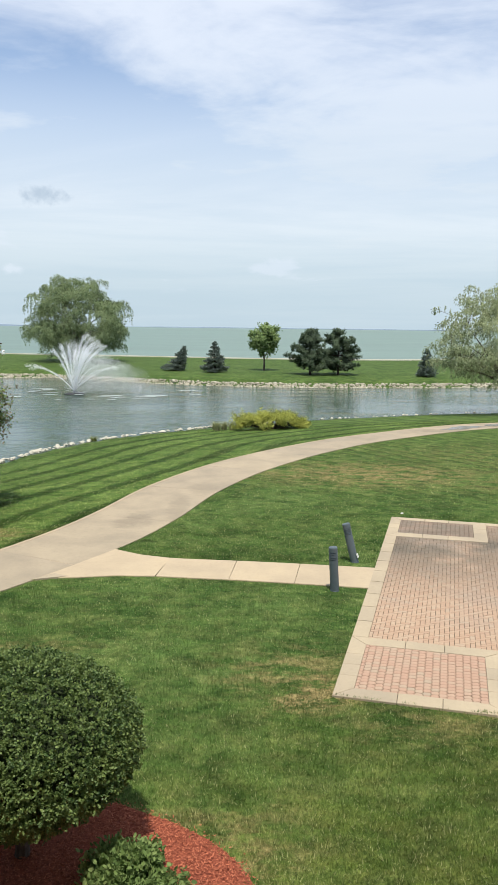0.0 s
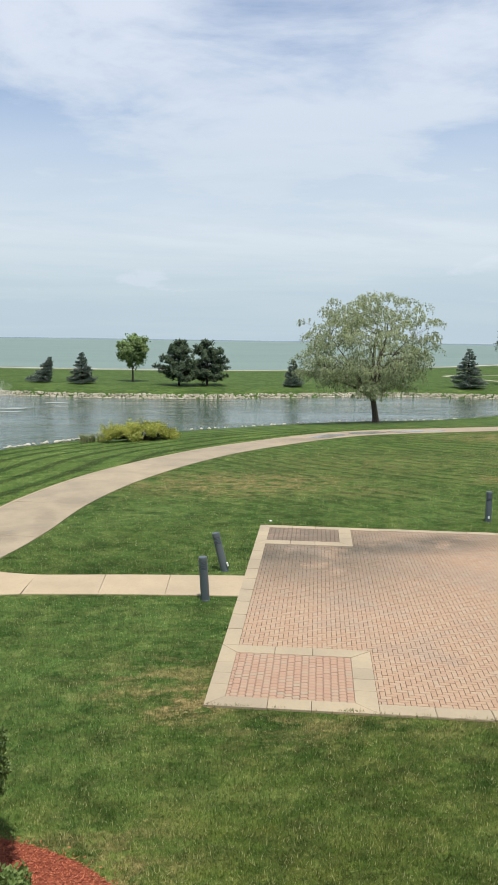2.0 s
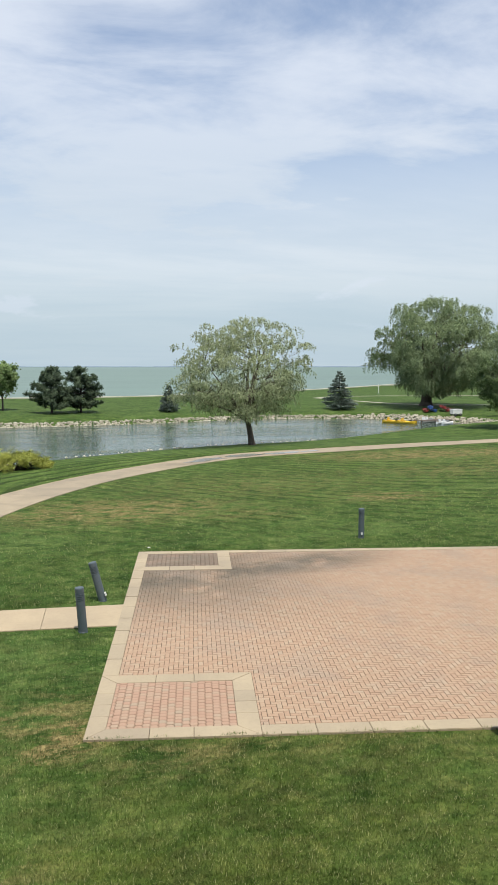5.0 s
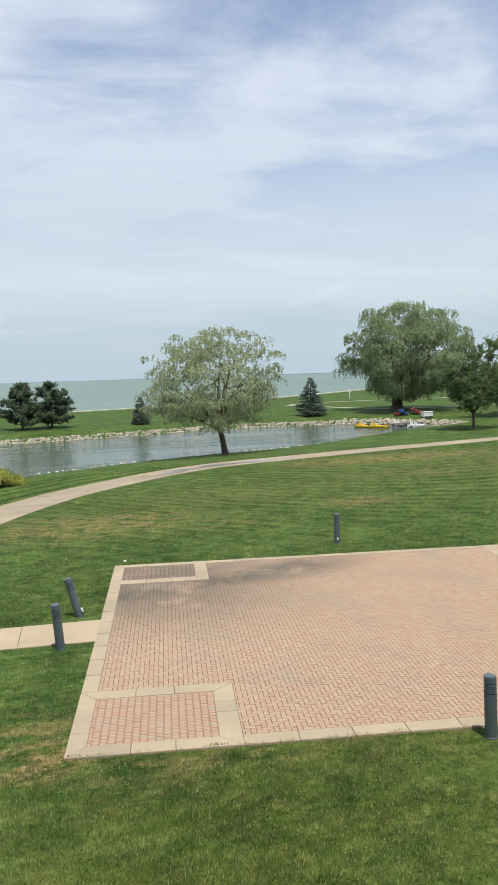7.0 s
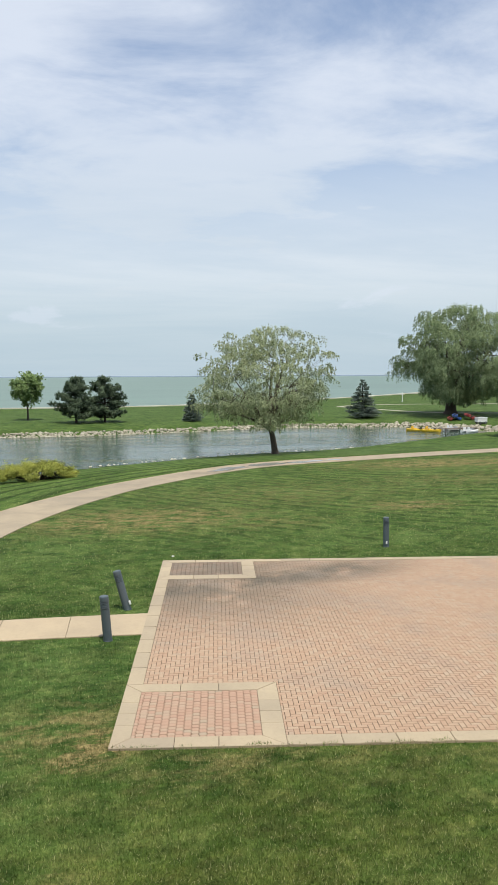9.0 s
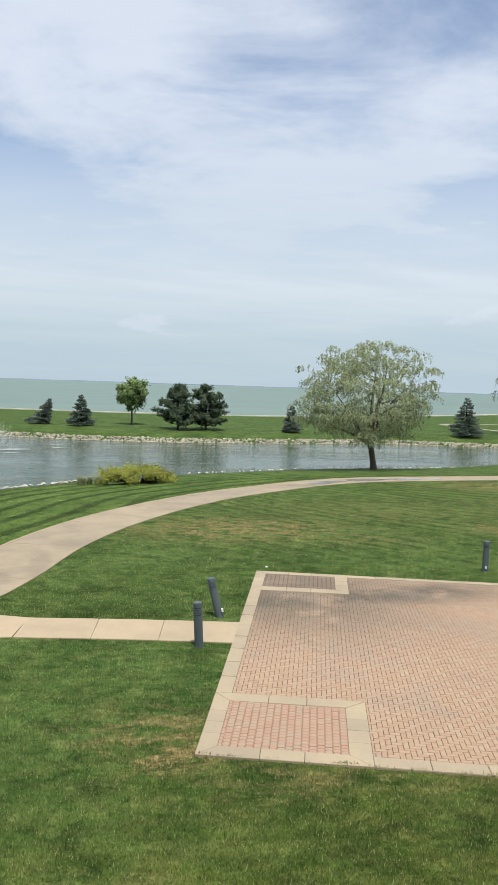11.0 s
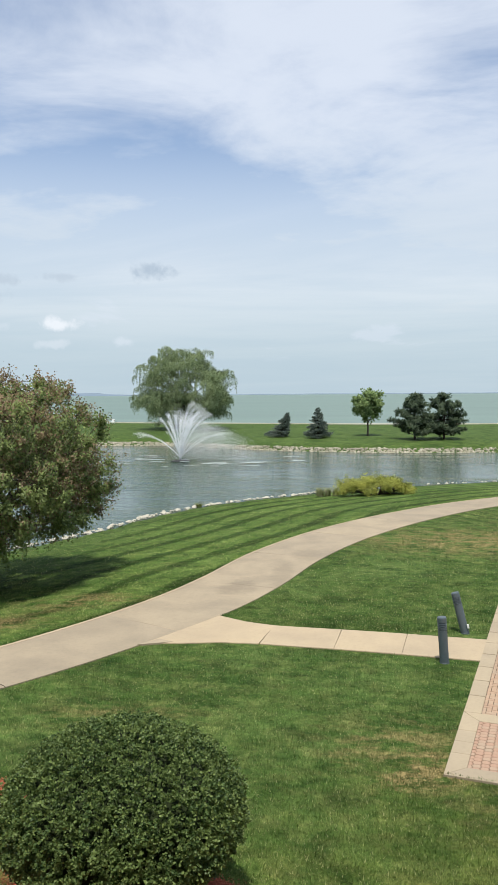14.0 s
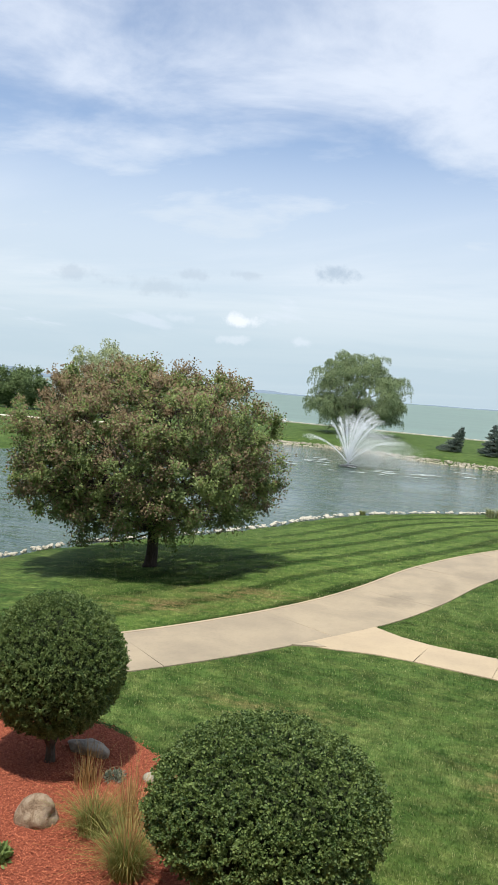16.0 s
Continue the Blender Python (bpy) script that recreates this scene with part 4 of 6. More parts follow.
def pine(at, h, r, seed, label):
    """A pine of upswept boughs that end in dense tufts of needles, from near the ground to a blunt top."""
    rng = np.random.default_rng(seed)
    tree = thing("pine_tree", (at[0], at[1], land(*at)), label, "pine", "pines on the far bank")
    pieces = [tube([(0, 0, -0.2), (0.05, 0, h * 0.5), (0, 0, h * 0.93)], [0.15, 0.10, 0.02], 8)]
    sets = []
    for level in np.linspace(0.0, 1.0, 8):
        reach = r * np.interp(level, [0.0, 0.12, 0.35, 0.65, 0.88, 1.0], [0.90, 1.0, 0.95, 0.74, 0.50, 0.22])
        for k in range(int(4 + 6 * reach / r)):
            a = rng.uniform(0, 2 * math.pi)
            far = reach * rng.uniform(0.62, 1.15)
            e = np.array([math.cos(a) * far, math.sin(a) * far, h * (0.15 + 0.73 * level) + rng.normal() * 0.10 + 0.06 * far])
            o = np.array([0, 0, max(0.5, e[2] - 0.22 * far)])
            pieces.append(tube(bend(o, e, rng, -0.08, 5, 0.04), np.linspace(0.05, 0.012, 5), 5, False))
            way = np.array([math.cos(a), math.sin(a), 0.05])
            for f in (1.0, 0.74, 0.46):
                c = o + (e - o) * f + rng.normal(size=3) * np.array([0.16, 0.16, 0.04])
                sets.append(leafy_bough(c, way * 0.55, 0.40 * rng.uniform(0.75, 1.25) * (h / 6), 8, 24, 0.65, rng, 0.55))
    P, D, N, T = (np.concatenate([q[k] for q in sets]) for k in range(4))
    part("trunk", joined(*pieces), DARK_BARK, tree)
    tagged(part("crown", leaf_mesh(P, D, N, (0.26, 0.06), rng, [PINE_LEAF], None, 0.35), None, tree), "", "", "", "stuff")
    return tree


# far bank, across the pond
broadleaf("willow_tree", (-28.3, 123.3), "large full green willow with hanging boughs beyond the pond", "willow", (7.4, 6.6, 7.3), (1.15, 0, 5.6), 250, 1.10, (0.24, 0.10), 42, 11, WILLOW_LEAF,
          0.42, 2.6, 11, weep=1.25, lumps=0.30, hollow=0.42, n_main=12, lowest=0.8, down=4.4, flat_top=0.92, boxy=2.5, min_gap=0.95)
broadleaf("willow_tree", (57.5, 99.9), "broad old green willow with a thick trunk above stacked kayaks", "willow", (8.0, 9.2, 7.8), (0.5, -2.0, 6.6), 290, 1.20, (0.26, 0.105), 46, 11, WILLOW_LEAF,
          0.72, 3.4, 12, weep=1.35, lumps=0.34, hollow=0.42, n_main=14, lowest=1.3, down=4.2, flat_top=0.95, min_gap=1.1)
broadleaf("willow_tree", (20.2, 62.9), "airy pale green willow with open limbs at the water's edge", "willow", (5.85, 5.3, 5.5), (-0.85, 0, 4.95), 300, 0.72, (0.15, 0.066), 24, 10, PALE_LEAF,
          0.25, 2.4, 13, lean=(-0.45, 0.1), weep=0.55, lumps=0.26, hollow=0.40, n_main=15, lowest=1.6, down=2.6, min_gap=0.72, own=0.5, boxy=1.9)
broadleaf("maple_tree", (1.0, 105.5), "young round-headed maple with fresh green leaves", "maple", (1.75, 1.7, 1.75), (0.1, 0, 4.05), 90, 0.60, (0.22, 0.17), 14, 13, MAPLE_LEAF, 0.12, 2.0, 14, lumps=0.34,
          hollow=0.3, n_main=7, down=1.9)
pine((6.6, 99.2), 5.75, 2.40, 21, "dark pine with ragged boughs, touching its neighbour")
pine((10.1, 99.8), 5.75, 2.65, 22, "broad dark pine with layered boughs on the bank")
spruce((-10.0, 104.2), 3.1, 1.5, 31, "small leaning blue spruce with a lopsided skirt", lean=0.75, skew=0.65)
spruce((-5.2, 101.6), 3.8, 1.75, 32, "small dense blue spruce on the far lawn")
spruce((20.9, 99.4), 3.3, 1.3, 33, "slim blue spruce with a bare reddish tip")
spruce((43.8, 98.8), 5.0, 2.3, 34, "tall blue-green spruce near the boat landing")

# trees at the end of the pond and beyond
broadleaf("oak_tree", (46.2, 65.8), "dark-leaved young oak on the lawn by the pond", "oak", (3.0, 2.9, 4.3), (0.2, 0, 3.9), 150, 0.60, (0.17, 0.10), 16, 12, OAK_LEAF, 0.13, 1.7, 15, lumps=0.34, hollow=0.25, down=1.9)
broadleaf("oak_tree", (60.5, 78.5), "tall dark-leaved oak behind a younger one", "oak", (4.6, 4.2, 3.4), (0, 0, 5.0), 120, 0.95, (0.24, 0.14), 18, 13, OAK_LEAF, 0.22, 2.0, 16, lumps=0.3, hollow=0.3)
broadleaf("willow_tree", (-59.8, 104), "pale green willow rising behind the copper tree", "willow", (6.2, 5.5, 4.6), (0, 0, 6.0), 110, 1.1, (0.28, 0.11), 28, 12, PALE_LEAF, 0.4, 3.0, 17, weep=1.8, lumps=0.4)
broadleaf("tree", (-77.5, 107.5), "rounded deep green tree by the drive", "tree", (5.2, 4.6, 3.1), (0, 0, 3.2), 130, 1.05, (0.28, 0.17), 18, 14, OAK_LEAF, 0.25, 1.2, 18, lumps=0.2, hollow=0.3)
broadleaf("tree", (-88, 108.0), "dark brownish tree beside a green one", "tree", (4.0, 4.0, 2.5), (0, 0, 2.7), 60, 1.1, (0.3, 0.2), 16, 13, OAK_LEAF, 0.22, 1.0, 19, lumps=0.2, hollow=0.3)

# near side: the copper-leaved tree on the bank; its young outer leaves are bronze
broadleaf("pear_tree", (-12.35, 24.8), "dense round tree with bronze and green leaves on the bank", "tree", (4.3, 4.1, 3.1), (-0.30, -0.1, 3.75), 680, 0.46, (0.085, 0.064), 25, 13, COPPER_GREEN,
          0.21, 1.5, 20, bark_mat=DARK_BARK, lumps=0.04, hollow=0.50, second=(COPPER_LEAF, lambda P, h, T: 0.03 + 0.32 * h + 0.38 * T - 0.05 * P[:, 0] / 4), n_main=13, lowest=0.65, rise=0.45,
          min_gap=0.42, down=2.45, boxy=2.9, open_under=1.7, own=0.36, extra=((-1.1, -2.5, 1.5), (-1.15, -2.6, 1.15), (-1.1, -2.65, 0.95)))

# ---- clipped shrubs, bed and stones near the building ----
rng = np.random.default_rng(5)


def rock_mesh(name, size, seed, material, rough=0.22, subdiv=3):
    bm = bmesh.new()
    bmesh.ops.create_icosphere(bm, subdivisions=subdiv, radius=1)
    k = Vector((seed * 3.1, seed * 1.7, seed * 0.9))
    for v in bm.verts:
        p = v.co.copy()
        s = 1 + rough * noise.noise(p * 0.9 + k) * 1.6 + rough * 0.4 * noise.noise(p * 2.3 + k) + rough * 0.2 * noise.noise(p * 5 + k)
        v.co = Vector((p.x * size[0] * s, p.y * size[1] * s, max(p.z * s, -0.5) * size[2]))
    me = bpy.data.meshes.new(name)
    bm.to_mesh(me)
    bm.free()
    me.materials.append(material)
    me.polygons.foreach_set("use_smooth", [subdiv > 2] * len(me.polygons))
    return me


def clipped_shrub(at, radii, centre_z, count, leaf, seed, label, skirt=0.9):
    rng = np.random.default_rng(seed)
    ob = thing("topiary_shrub", (at[0], at[1], land(*at)), label, "shrub", "round clipped shrubs")
    stems = [tube([(0, 0, -0.1), (0.01, 0, 0.08), (-0.01, 0.02, 0.3), (0, 0, centre_z * 0.6)], [0.10, 0.075, 0.065, 0.06], 10)]
    for k in range(5):
        a = k * 1.257 + rng.uniform(-0.3, 0.3)
        stems.append(tube(bend((0, 0, 0.25), (0.6 * math.cos(a), 0.6 * math.sin(a), centre_z), rng, -0.06, 7, 0.04), np.linspace(0.06, 0.025, 7), 7))
    part("stem", joined(*stems), BARK, ob)
    R = np.array(radii)
    k = rng.uniform(0, 9, 3)

    def lump(d):
        return 1 + 0.03 * noise.noise(Vector((d * 2.0 + k).tolist())) + 0.035 * noise.noise(Vector((d * 7.0 + k).tolist())) + 0.055 * noise.noise(Vector((d * 14.0 + k).tolist()))
    # closed inner shell, painted dark as the shade seen between the leaves
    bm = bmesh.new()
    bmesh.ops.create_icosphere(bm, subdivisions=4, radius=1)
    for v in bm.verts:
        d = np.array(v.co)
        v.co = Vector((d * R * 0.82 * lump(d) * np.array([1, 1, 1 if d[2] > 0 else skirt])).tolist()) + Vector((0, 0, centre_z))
    part("twig_core", bm, CORE, ob, "solid inner shell coloured dark as the shade inside the shrub")
    # shoots: each a rosette of small leaves round its tip
    shoots = count // 9
    d = rng.normal(size=(shoots, 3))
    d /= np.linalg.norm(d, axis=1)[:, None]
    L = np.array([lump(q) for q in d])
    depth = 1.02 - 0.13 * rng.uniform(0, 1, shoots) ** 1.2
    P = d * R * (L * depth)[:, None]
    P += 0.03 * np.array([noise.noise_vector(Vector((q * 9).tolist())) for q in P])
    P[:, 2] *= np.where(P[:, 2] > 0, 1, skirt)
    P[:, 2] += centre_z
    axis_of = d + rng.normal(size=(shoots, 3)) * 0.35 + np.array([0, 0, 0.3])
    P, axis_of = np.repeat(P, 9, 0), np.repeat(axis_of, 9, 0)
    P = P + rng.normal(size=P.shape) * 0.012
    D = axis_of * 0.55 + rng.normal(size=P.shape) * 0.75
    tagged(part("foliage", mesh_of("foliage", *leaf_quads(P, D, leaf[0], leaf[1], rng, 0, 0.22, True), BOX_LEAF), None, ob), "small dark green glossy leaves", "", "", "stuff")
    return ob


clipped_shrub((-2.48, 7.95), (1.27, 1.27, 0.87), 1.27, 105000, (0.031, 0.026), 41, "large dome-shaped clipped evergreen shrub in red mulch", 0.78)
clipped_shrub((-6.46, 9.95), (1.01, 1.01, 0.99), 1.50, 80000, (0.028, 0.023), 42, "ball-shaped clipped evergreen shrub standing on short stems", 1.04)

BED = smooth_curve([(0.35, 6.2), (0.02, 7.5), (-0.35, 8.1), (-0.85, 8.5), (-1.5, 8.85), (-3.2, 9.75), (-4.7, 10.55), (-5.3, 10.95), (-6.2, 11.35), (-7.4, 11.5), (-8.7, 11.0), (-9.6, 9.6), (-10, 7.5), (-10, 4.5)], 0.25)
BED = np.vstack([BED, [(-10, 4.0), (0.6, 4.0), (0.6, 5.0)]])


def in_poly(P, poly):
    inside = np.zeros(len(P), bool)
    for a, b in zip(poly, np.roll(poly, -1, 0)):
        c = (a[1] > P[:, 1]) != (b[1] > P[:, 1])
        inside ^= c & (P[:, 0] < a[0] + (P[:, 1] - a[1]) / (b[1] - a[1] + 1e-12) * (b[0] - a[0]))
    return inside


bm = bmesh.new()
ring = [bm.verts.new((x, y, 0.012)) for x, y in BED]
bm.faces.new(ring)
bmesh.ops.triangulate(bm, faces=bm.faces[:])
bmesh.ops.recalc_face_normals(bm, faces=bm.faces[:])
bed = part("mulch_bed", bm, MULCH, None)
tagged(bed, "planting bed of red shredded mulch with a curved edge", "mulch bed", "", "structure")
Q = rng.uniform((-8.5, 6.6), (0.3, 11.6), (90000, 2))
Q = Q[in_poly(Q + rng.normal(size=Q.shape) * 0.06, BED)]
C = np.c_[Q, rng.uniform(0.012, 0.040, len(Q))]
turn = rng.uniform(0, 2 * math.pi, len(Q))
along = np.c_[np.cos(turn), np.sin(turn), rng.normal(size=len(Q)) * 0.22] * (0.0125 * rng.uniform(0.5, 1.6, len(Q)))[:, None]
across = np.c_[-np.sin(turn), np.cos(turn), rng.normal(size=len(Q)) * 0.45] * 0.0042
V = np.stack([C - along - across, C + along - across, C + along + across, C - along + across], 1).reshape(-1, 3)
chips = part("mulch_chips", mesh_of("mulch_chips", V, np.arange(len(V)).reshape(-1, 4), MULCH_CHIPS), None, bed)
tagged(chips, "loose red wood shreds", "", "", "stuff")


def stone_thing(at, size, seed, material, label, turn=0.0, name="boulder"):
    ob = new(name, rock_mesh(name, size, seed, material, 0.36))
    ob.matrix_world = pose(at[0], at[1], land(*at) + size[2] * 0.42, 0, 0, turn)
    return tagged(ob, label, "boulder", "stones in the bed")


stone_thing((-5.68, 8.49), (0.27, 0.22, 0.20), 5.3, TAN_STONE, "rounded tan fieldstone half sunk in red mulch", 25)
stone_thing((-6.17, 10.50), (0.33, 0.19, 0.125), 9.1, GREY_STONE, "flat grey fieldstone in the shade of a clipped shrub", -12)
stone_thing((-4.88, 10.12), (0.09, 0.075, 0.085), 3.7, RIPRAP, "small pale stone at the edge of the mulch", 10)


def grass_clump(at, n, height, spread, seed, label, plumes=0, mat=GRASS_TALL, broad=1.0):
    rng = np.random.default_rng(seed)
    ob = thing("ornamental_grass", (at[0], at[1], land(*at)), label, "ornamental grass", "ornamental grasses in the bed")

    def blades(n, h, w, sp, up):
        V, F = [], []
        for _ in range(n):
            a = rng.uniform(0, 2 * math.pi)
            o = np.array([math.cos(a), math.sin(a), 0])
            r0 = rng.uniform(0, 0.2)
            hh = h * rng.uniform(0.55, 1.1)
            out = sp * rng.uniform(0.1, 1.0)
            drift = np.array([*(rng.normal(size=2) * 0.35 * sp), 0])
            side = np.array([-o[1], o[0], 0]) * w
            k = len(V)
            for s in (0, 0.35, 0.7, 1.0):
                p = o * (r0 + out * s ** 2) + drift * s ** 2 + np.array([0, 0, 0.01 + hh * (s - up * s ** 3)])
                V += [p - side * (1.05 - s), p + side * (1.05 - s)]
            F += [(k + 2 * i, k + 2 * i + 1, k + 2 * i + 3, k + 2 * i + 2) for i in range(3)]
        return np.array(V), F
    part("blades", blades(n, height, 0.006 * broad, spread, 0.30), mat, ob)
    if plumes:
        part("plumes", blades(plumes, height * (1.55 if broad < 2 else 1.15), 0.005 * broad, spread * 0.8, 0.08), STRAW, ob, "upright tan flower stalks")
    return ob


grass_clump((-4.92, 8.62), 560, 0.62, 0.46, 51, "green arching grass clump with tan stalks in mulch", 40)
grass_clump((-4.12, 8.0), 720, 0.74, 0.55, 52, "tall grass clump fading to straw in mulch", 75)
grass_clump((-5.62, 9.62), 70, 0.50, 0.25, 53, "thin tuft of upright tan grass stalks", 50, STRAW, 1.4)
grass_clump((-4.62, 9.0), 110, 0.70, 0.32, 56, "straw-coloured grass tuft beside a boulder", 45, STRAW, 1.4)
grass_clump((-2.9, 7.0), 160, 0.5, 0.3, 54, "sparse tan grass under the clipped shrub", 50, STRAW)


def low_shrub(at, r, n, leaf, mat, seed, label, name="low_shrub"):
    rng = np.random.default_rng(seed)
    ob = thing(name, (at[0], at[1], land(*at)), label, "shrub")
    ends = []
    stems = []
    P, D = [], []
    for k in range(40):
        d = rng.normal(size=3)
        d[2] = abs(d[2]) + 0.2
        d /= np.linalg.norm(d)
        e = d * np.array([r, r, r * 0.85]) * rng.uniform(0.75, 1.05)
        stems.append(tube(bend((0, 0, -0.03), e, rng, 0.1, 5, 0.05), np.linspace(0.010, 0.004, 5), 4, False))
        m = n // 40
        q = np.clip(rng.normal(size=(m, 3)), -1.5, 1.5) * r * 0.16
        P.append(e * rng.uniform(0.6, 1, m)[:, None] + q)
        D.append(d + rng.normal(size=(m, 3)) * 0.6)
    P, D = np.concatenate(P), np.concatenate(D)
    P[:, 2] = np.maximum(P[:, 2], 0.02)
    tagged(part("stem", joined(*stems), DARK_BARK, ob), "", "", "", "stuff")
    tagged(part("foliage", mesh_of("foliage", *leaf_quads(P, D, leaf[0], leaf[1], rng, 0, 0.2, True), mat), None, ob), "", "", "", "stuff")
    return ob


low_shrub((-1.24, 7.36), 0.50, 9000, (0.060, 0.042), SHRUB_LEAF, 61, "low leafy green shrub at the front of the mulch bed")
low_shrub((-5.62, 7.55), 0.20, 600, (0.07, 0.035), SHRUB_LEAF, 62, "small green shrub by a tan boulder")
low_shrub((-5.36, 9.92), 0.15, 360, (0.06, 0.02), SILVER_LEAF, 63, "tiny silvery plant in red mulch", "silver_plant")

# ---- bollard lights ----


def bollard(at, lean_x, lean_y, label, box_side):
    ob = thing("bollard_light", (at[0], at[1], land(*at)), label, "bollard", "bollard lights round the patio")
    R = 0.095
    part("post", lathe([(R + 0.005, -0.15), (R + 0.005, 0.02), (R, 0.025), (R, 0.70)], 24), BOLLARD_PAINT, ob)
    core = part("lamp_core", lathe([(R * 0.72, 0.69), (R * 0.72, 0.90)], 20), BOLLARD_DARK, ob, "dark recessed lamp behind the louvres")
    for k in range(4):
        z = 0.715 + k * 0.038
        part("louvre", lathe([(R * 0.70, z), (R, z), (R, z + 0.021), (R * 0.70, z + 0.030)], 24), BOLLARD_PAINT, core)
    part("cap", lathe([(R, 0.868), (R, 0.955), (R * 0.93, 0.975), (R * 0.6, 0.985)], 24), BOLLARD_PAINT, ob)
    if box_side:
        part("outlet_box", box(box_side * R - 0.02, box_side * R + 0.025, -R * 0.9 - 0.03, -R * 0.9 + 0.03, 0.12, 0.21, 0.006), WHITE_PAINT, ob, "small white outlet box")
    ob.rotation_euler = (radians(lean_x), radians(lean_y), 0)
    return ob


bollard((1.73, 16.87), 1, -4, "slate grey cylindrical bollard light beside the walk", 0)
bollard((2.42, 19.03), -3, -14, "slate grey bollard light leaning over at the walk", 1)
bollard((11.36, 23.58), 0, 0, "slate grey bollard light on the lawn behind the patio", -0.3)
bollard((7.36, 9.95), 0, -1, "slate grey louvred bollard light at the patio's edge", 0)

m_ob = new("lawn_marker", mesh_of("lawn_marker", *lathe([(0.045, 0.0), (0.045, 0.015), (0.03, 0.022)], 16), WHITE_PAINT))
m_ob.location = (4.5, 24.25, land(4.5, 24.25) + 0.01)
tagged(m_ob, "small white round marker set in the lawn", "marker")

# ---- fountain in the pond ----


def build_fountain():
    rng = np.random.default_rng(77)
    f = thing("fountain", (-17.85, 79.2, WATER), "floating pond fountain throwing white jets and drifting spray", "fountain")
    part("float", lathe([(0.9, -0.15), (1.0, 0.02), (0.7, 0.10), (0.2, 0.14)], 20), DARK_RUBBER, f, "dark floating ring")
    part("nozzle", lathe([(0.16, 0.1), (0.16, 0.28), (0.09, 0.36)], 14), GREY_METAL, f)
    wind = np.array([0.55, 0.05, 0])
    g = np.array([0, 0, -9.8])

    def stream(az, el, v, n, spread, t_end=1.0):
        o = np.array([math.cos(az) * math.cos(el), math.sin(az) * math.cos(el), math.sin(el)]) * v
        tmax = 2 * o[2] / 9.8 * t_end
        t = tmax * rng.uniform(0, 1, n) ** 1.5
        p = np.array([0, 0, 0.32]) + o * t[:, None] + 0.5 * g * t[:, None] ** 2 + wind * t[:, None] ** 2
        p += rng.normal(size=(n, 3)) * (0.018 + spread * t[:, None] + 0.10 * t[:, None] ** 2)
        vel = o + g * t[:, None] + 2 * wind * t[:, None]
        p[:, 2] = np.maximum(p[:, 2], 0.05)
        return p, vel
    # a low outer ring, a steeper inner one and a few upright jets
    for k in range(7):
        P, V = stream(2 * math.pi * k / 7 + 0.35, radians(46), 9.3 + rng.uniform(-0.3, 0.3), 1300, 0.045, 0.56)
        tagged(part("jet", mesh_of("jet", *leaf_quads(P, V, 0.13, 0.013, rng), JET), None, f), "arching white water jet", "", "", "stuff")
    for k in range(10):
        P, V = stream(2 * math.pi * k / 10, radians(70 + 8 * (k % 2)), 9.3 + rng.uniform(-0.5, 0.8), 2000, 0.05, 0.42)
        tagged(part("jet", mesh_of("jet", *leaf_quads(P, V, 0.14, 0.014, rng), JET), None, f), "steep white water jet", "", "", "stuff")
    for k in range(4):
        P, V = stream(0.3 - 0.2 * k, radians(76 + 3 * k), 9.6 + 0.25 * k, 1900, 0.05, 0.50)
        tagged(part("jet", mesh_of("jet", *leaf_quads(P, V, 0.14, 0.014, rng), JET), None, f), "tall upright water jet", "", "", "stuff")
    # mist torn off the crests and carried down wind, thinning as it goes
    n = 230000
    u = rng.beta(1.25, 2.6, n) * 8.5 - 0.7
    top = 5.1 - 0.42 * np.maximum(u, 0)
    P = np.c_[u, rng.normal(size=n) * (0.6 + 0.12 * np.abs(u)), top * rng.beta(1.5, 1.25, n)] + rng.normal(size=(n, 3)) * 0.18
    P = P[(P[:, 2] > 0.05)]
    tagged(part("spray", mesh_of("spray", *leaf_quads(P, rng.normal(size=P.shape) + np.array([0.4, 0, -1]), 0.018, 0.013, rng), SPRAY), None, f), "fine drifting spray", "", "", "stuff")
    # foam where the water falls back
    for k in range(26):
        c = np.array([rng.uniform(-8.5, 12.5), rng.uniform(-6.5, 6.5), 0.02 + 0.002 * k])
        L, W = rng.uniform(0.4, 1.3), rng.uniform(0.12, 0.40)
        s = np.linspace(0, 2 * math.pi, 26, endpoint=False)
        w = np.array([1 + 0.45 * noise.noise(Vector((math.cos(q) * 1.5, math.sin(q) * 1.5, k * 2.3))) for q in s])
        V = np.c_[c[0] + np.cos(s) * L * w, c[1] + np.sin(s) * W * w, np.full(26, c[2])]
        part("foam_patch", (np.vstack([V, [c]]), [(i, (i + 1) % 26, 26) for i in range(26)]), FOAM, f)


build_fountain()

# ---- golden juniper on the bank ----


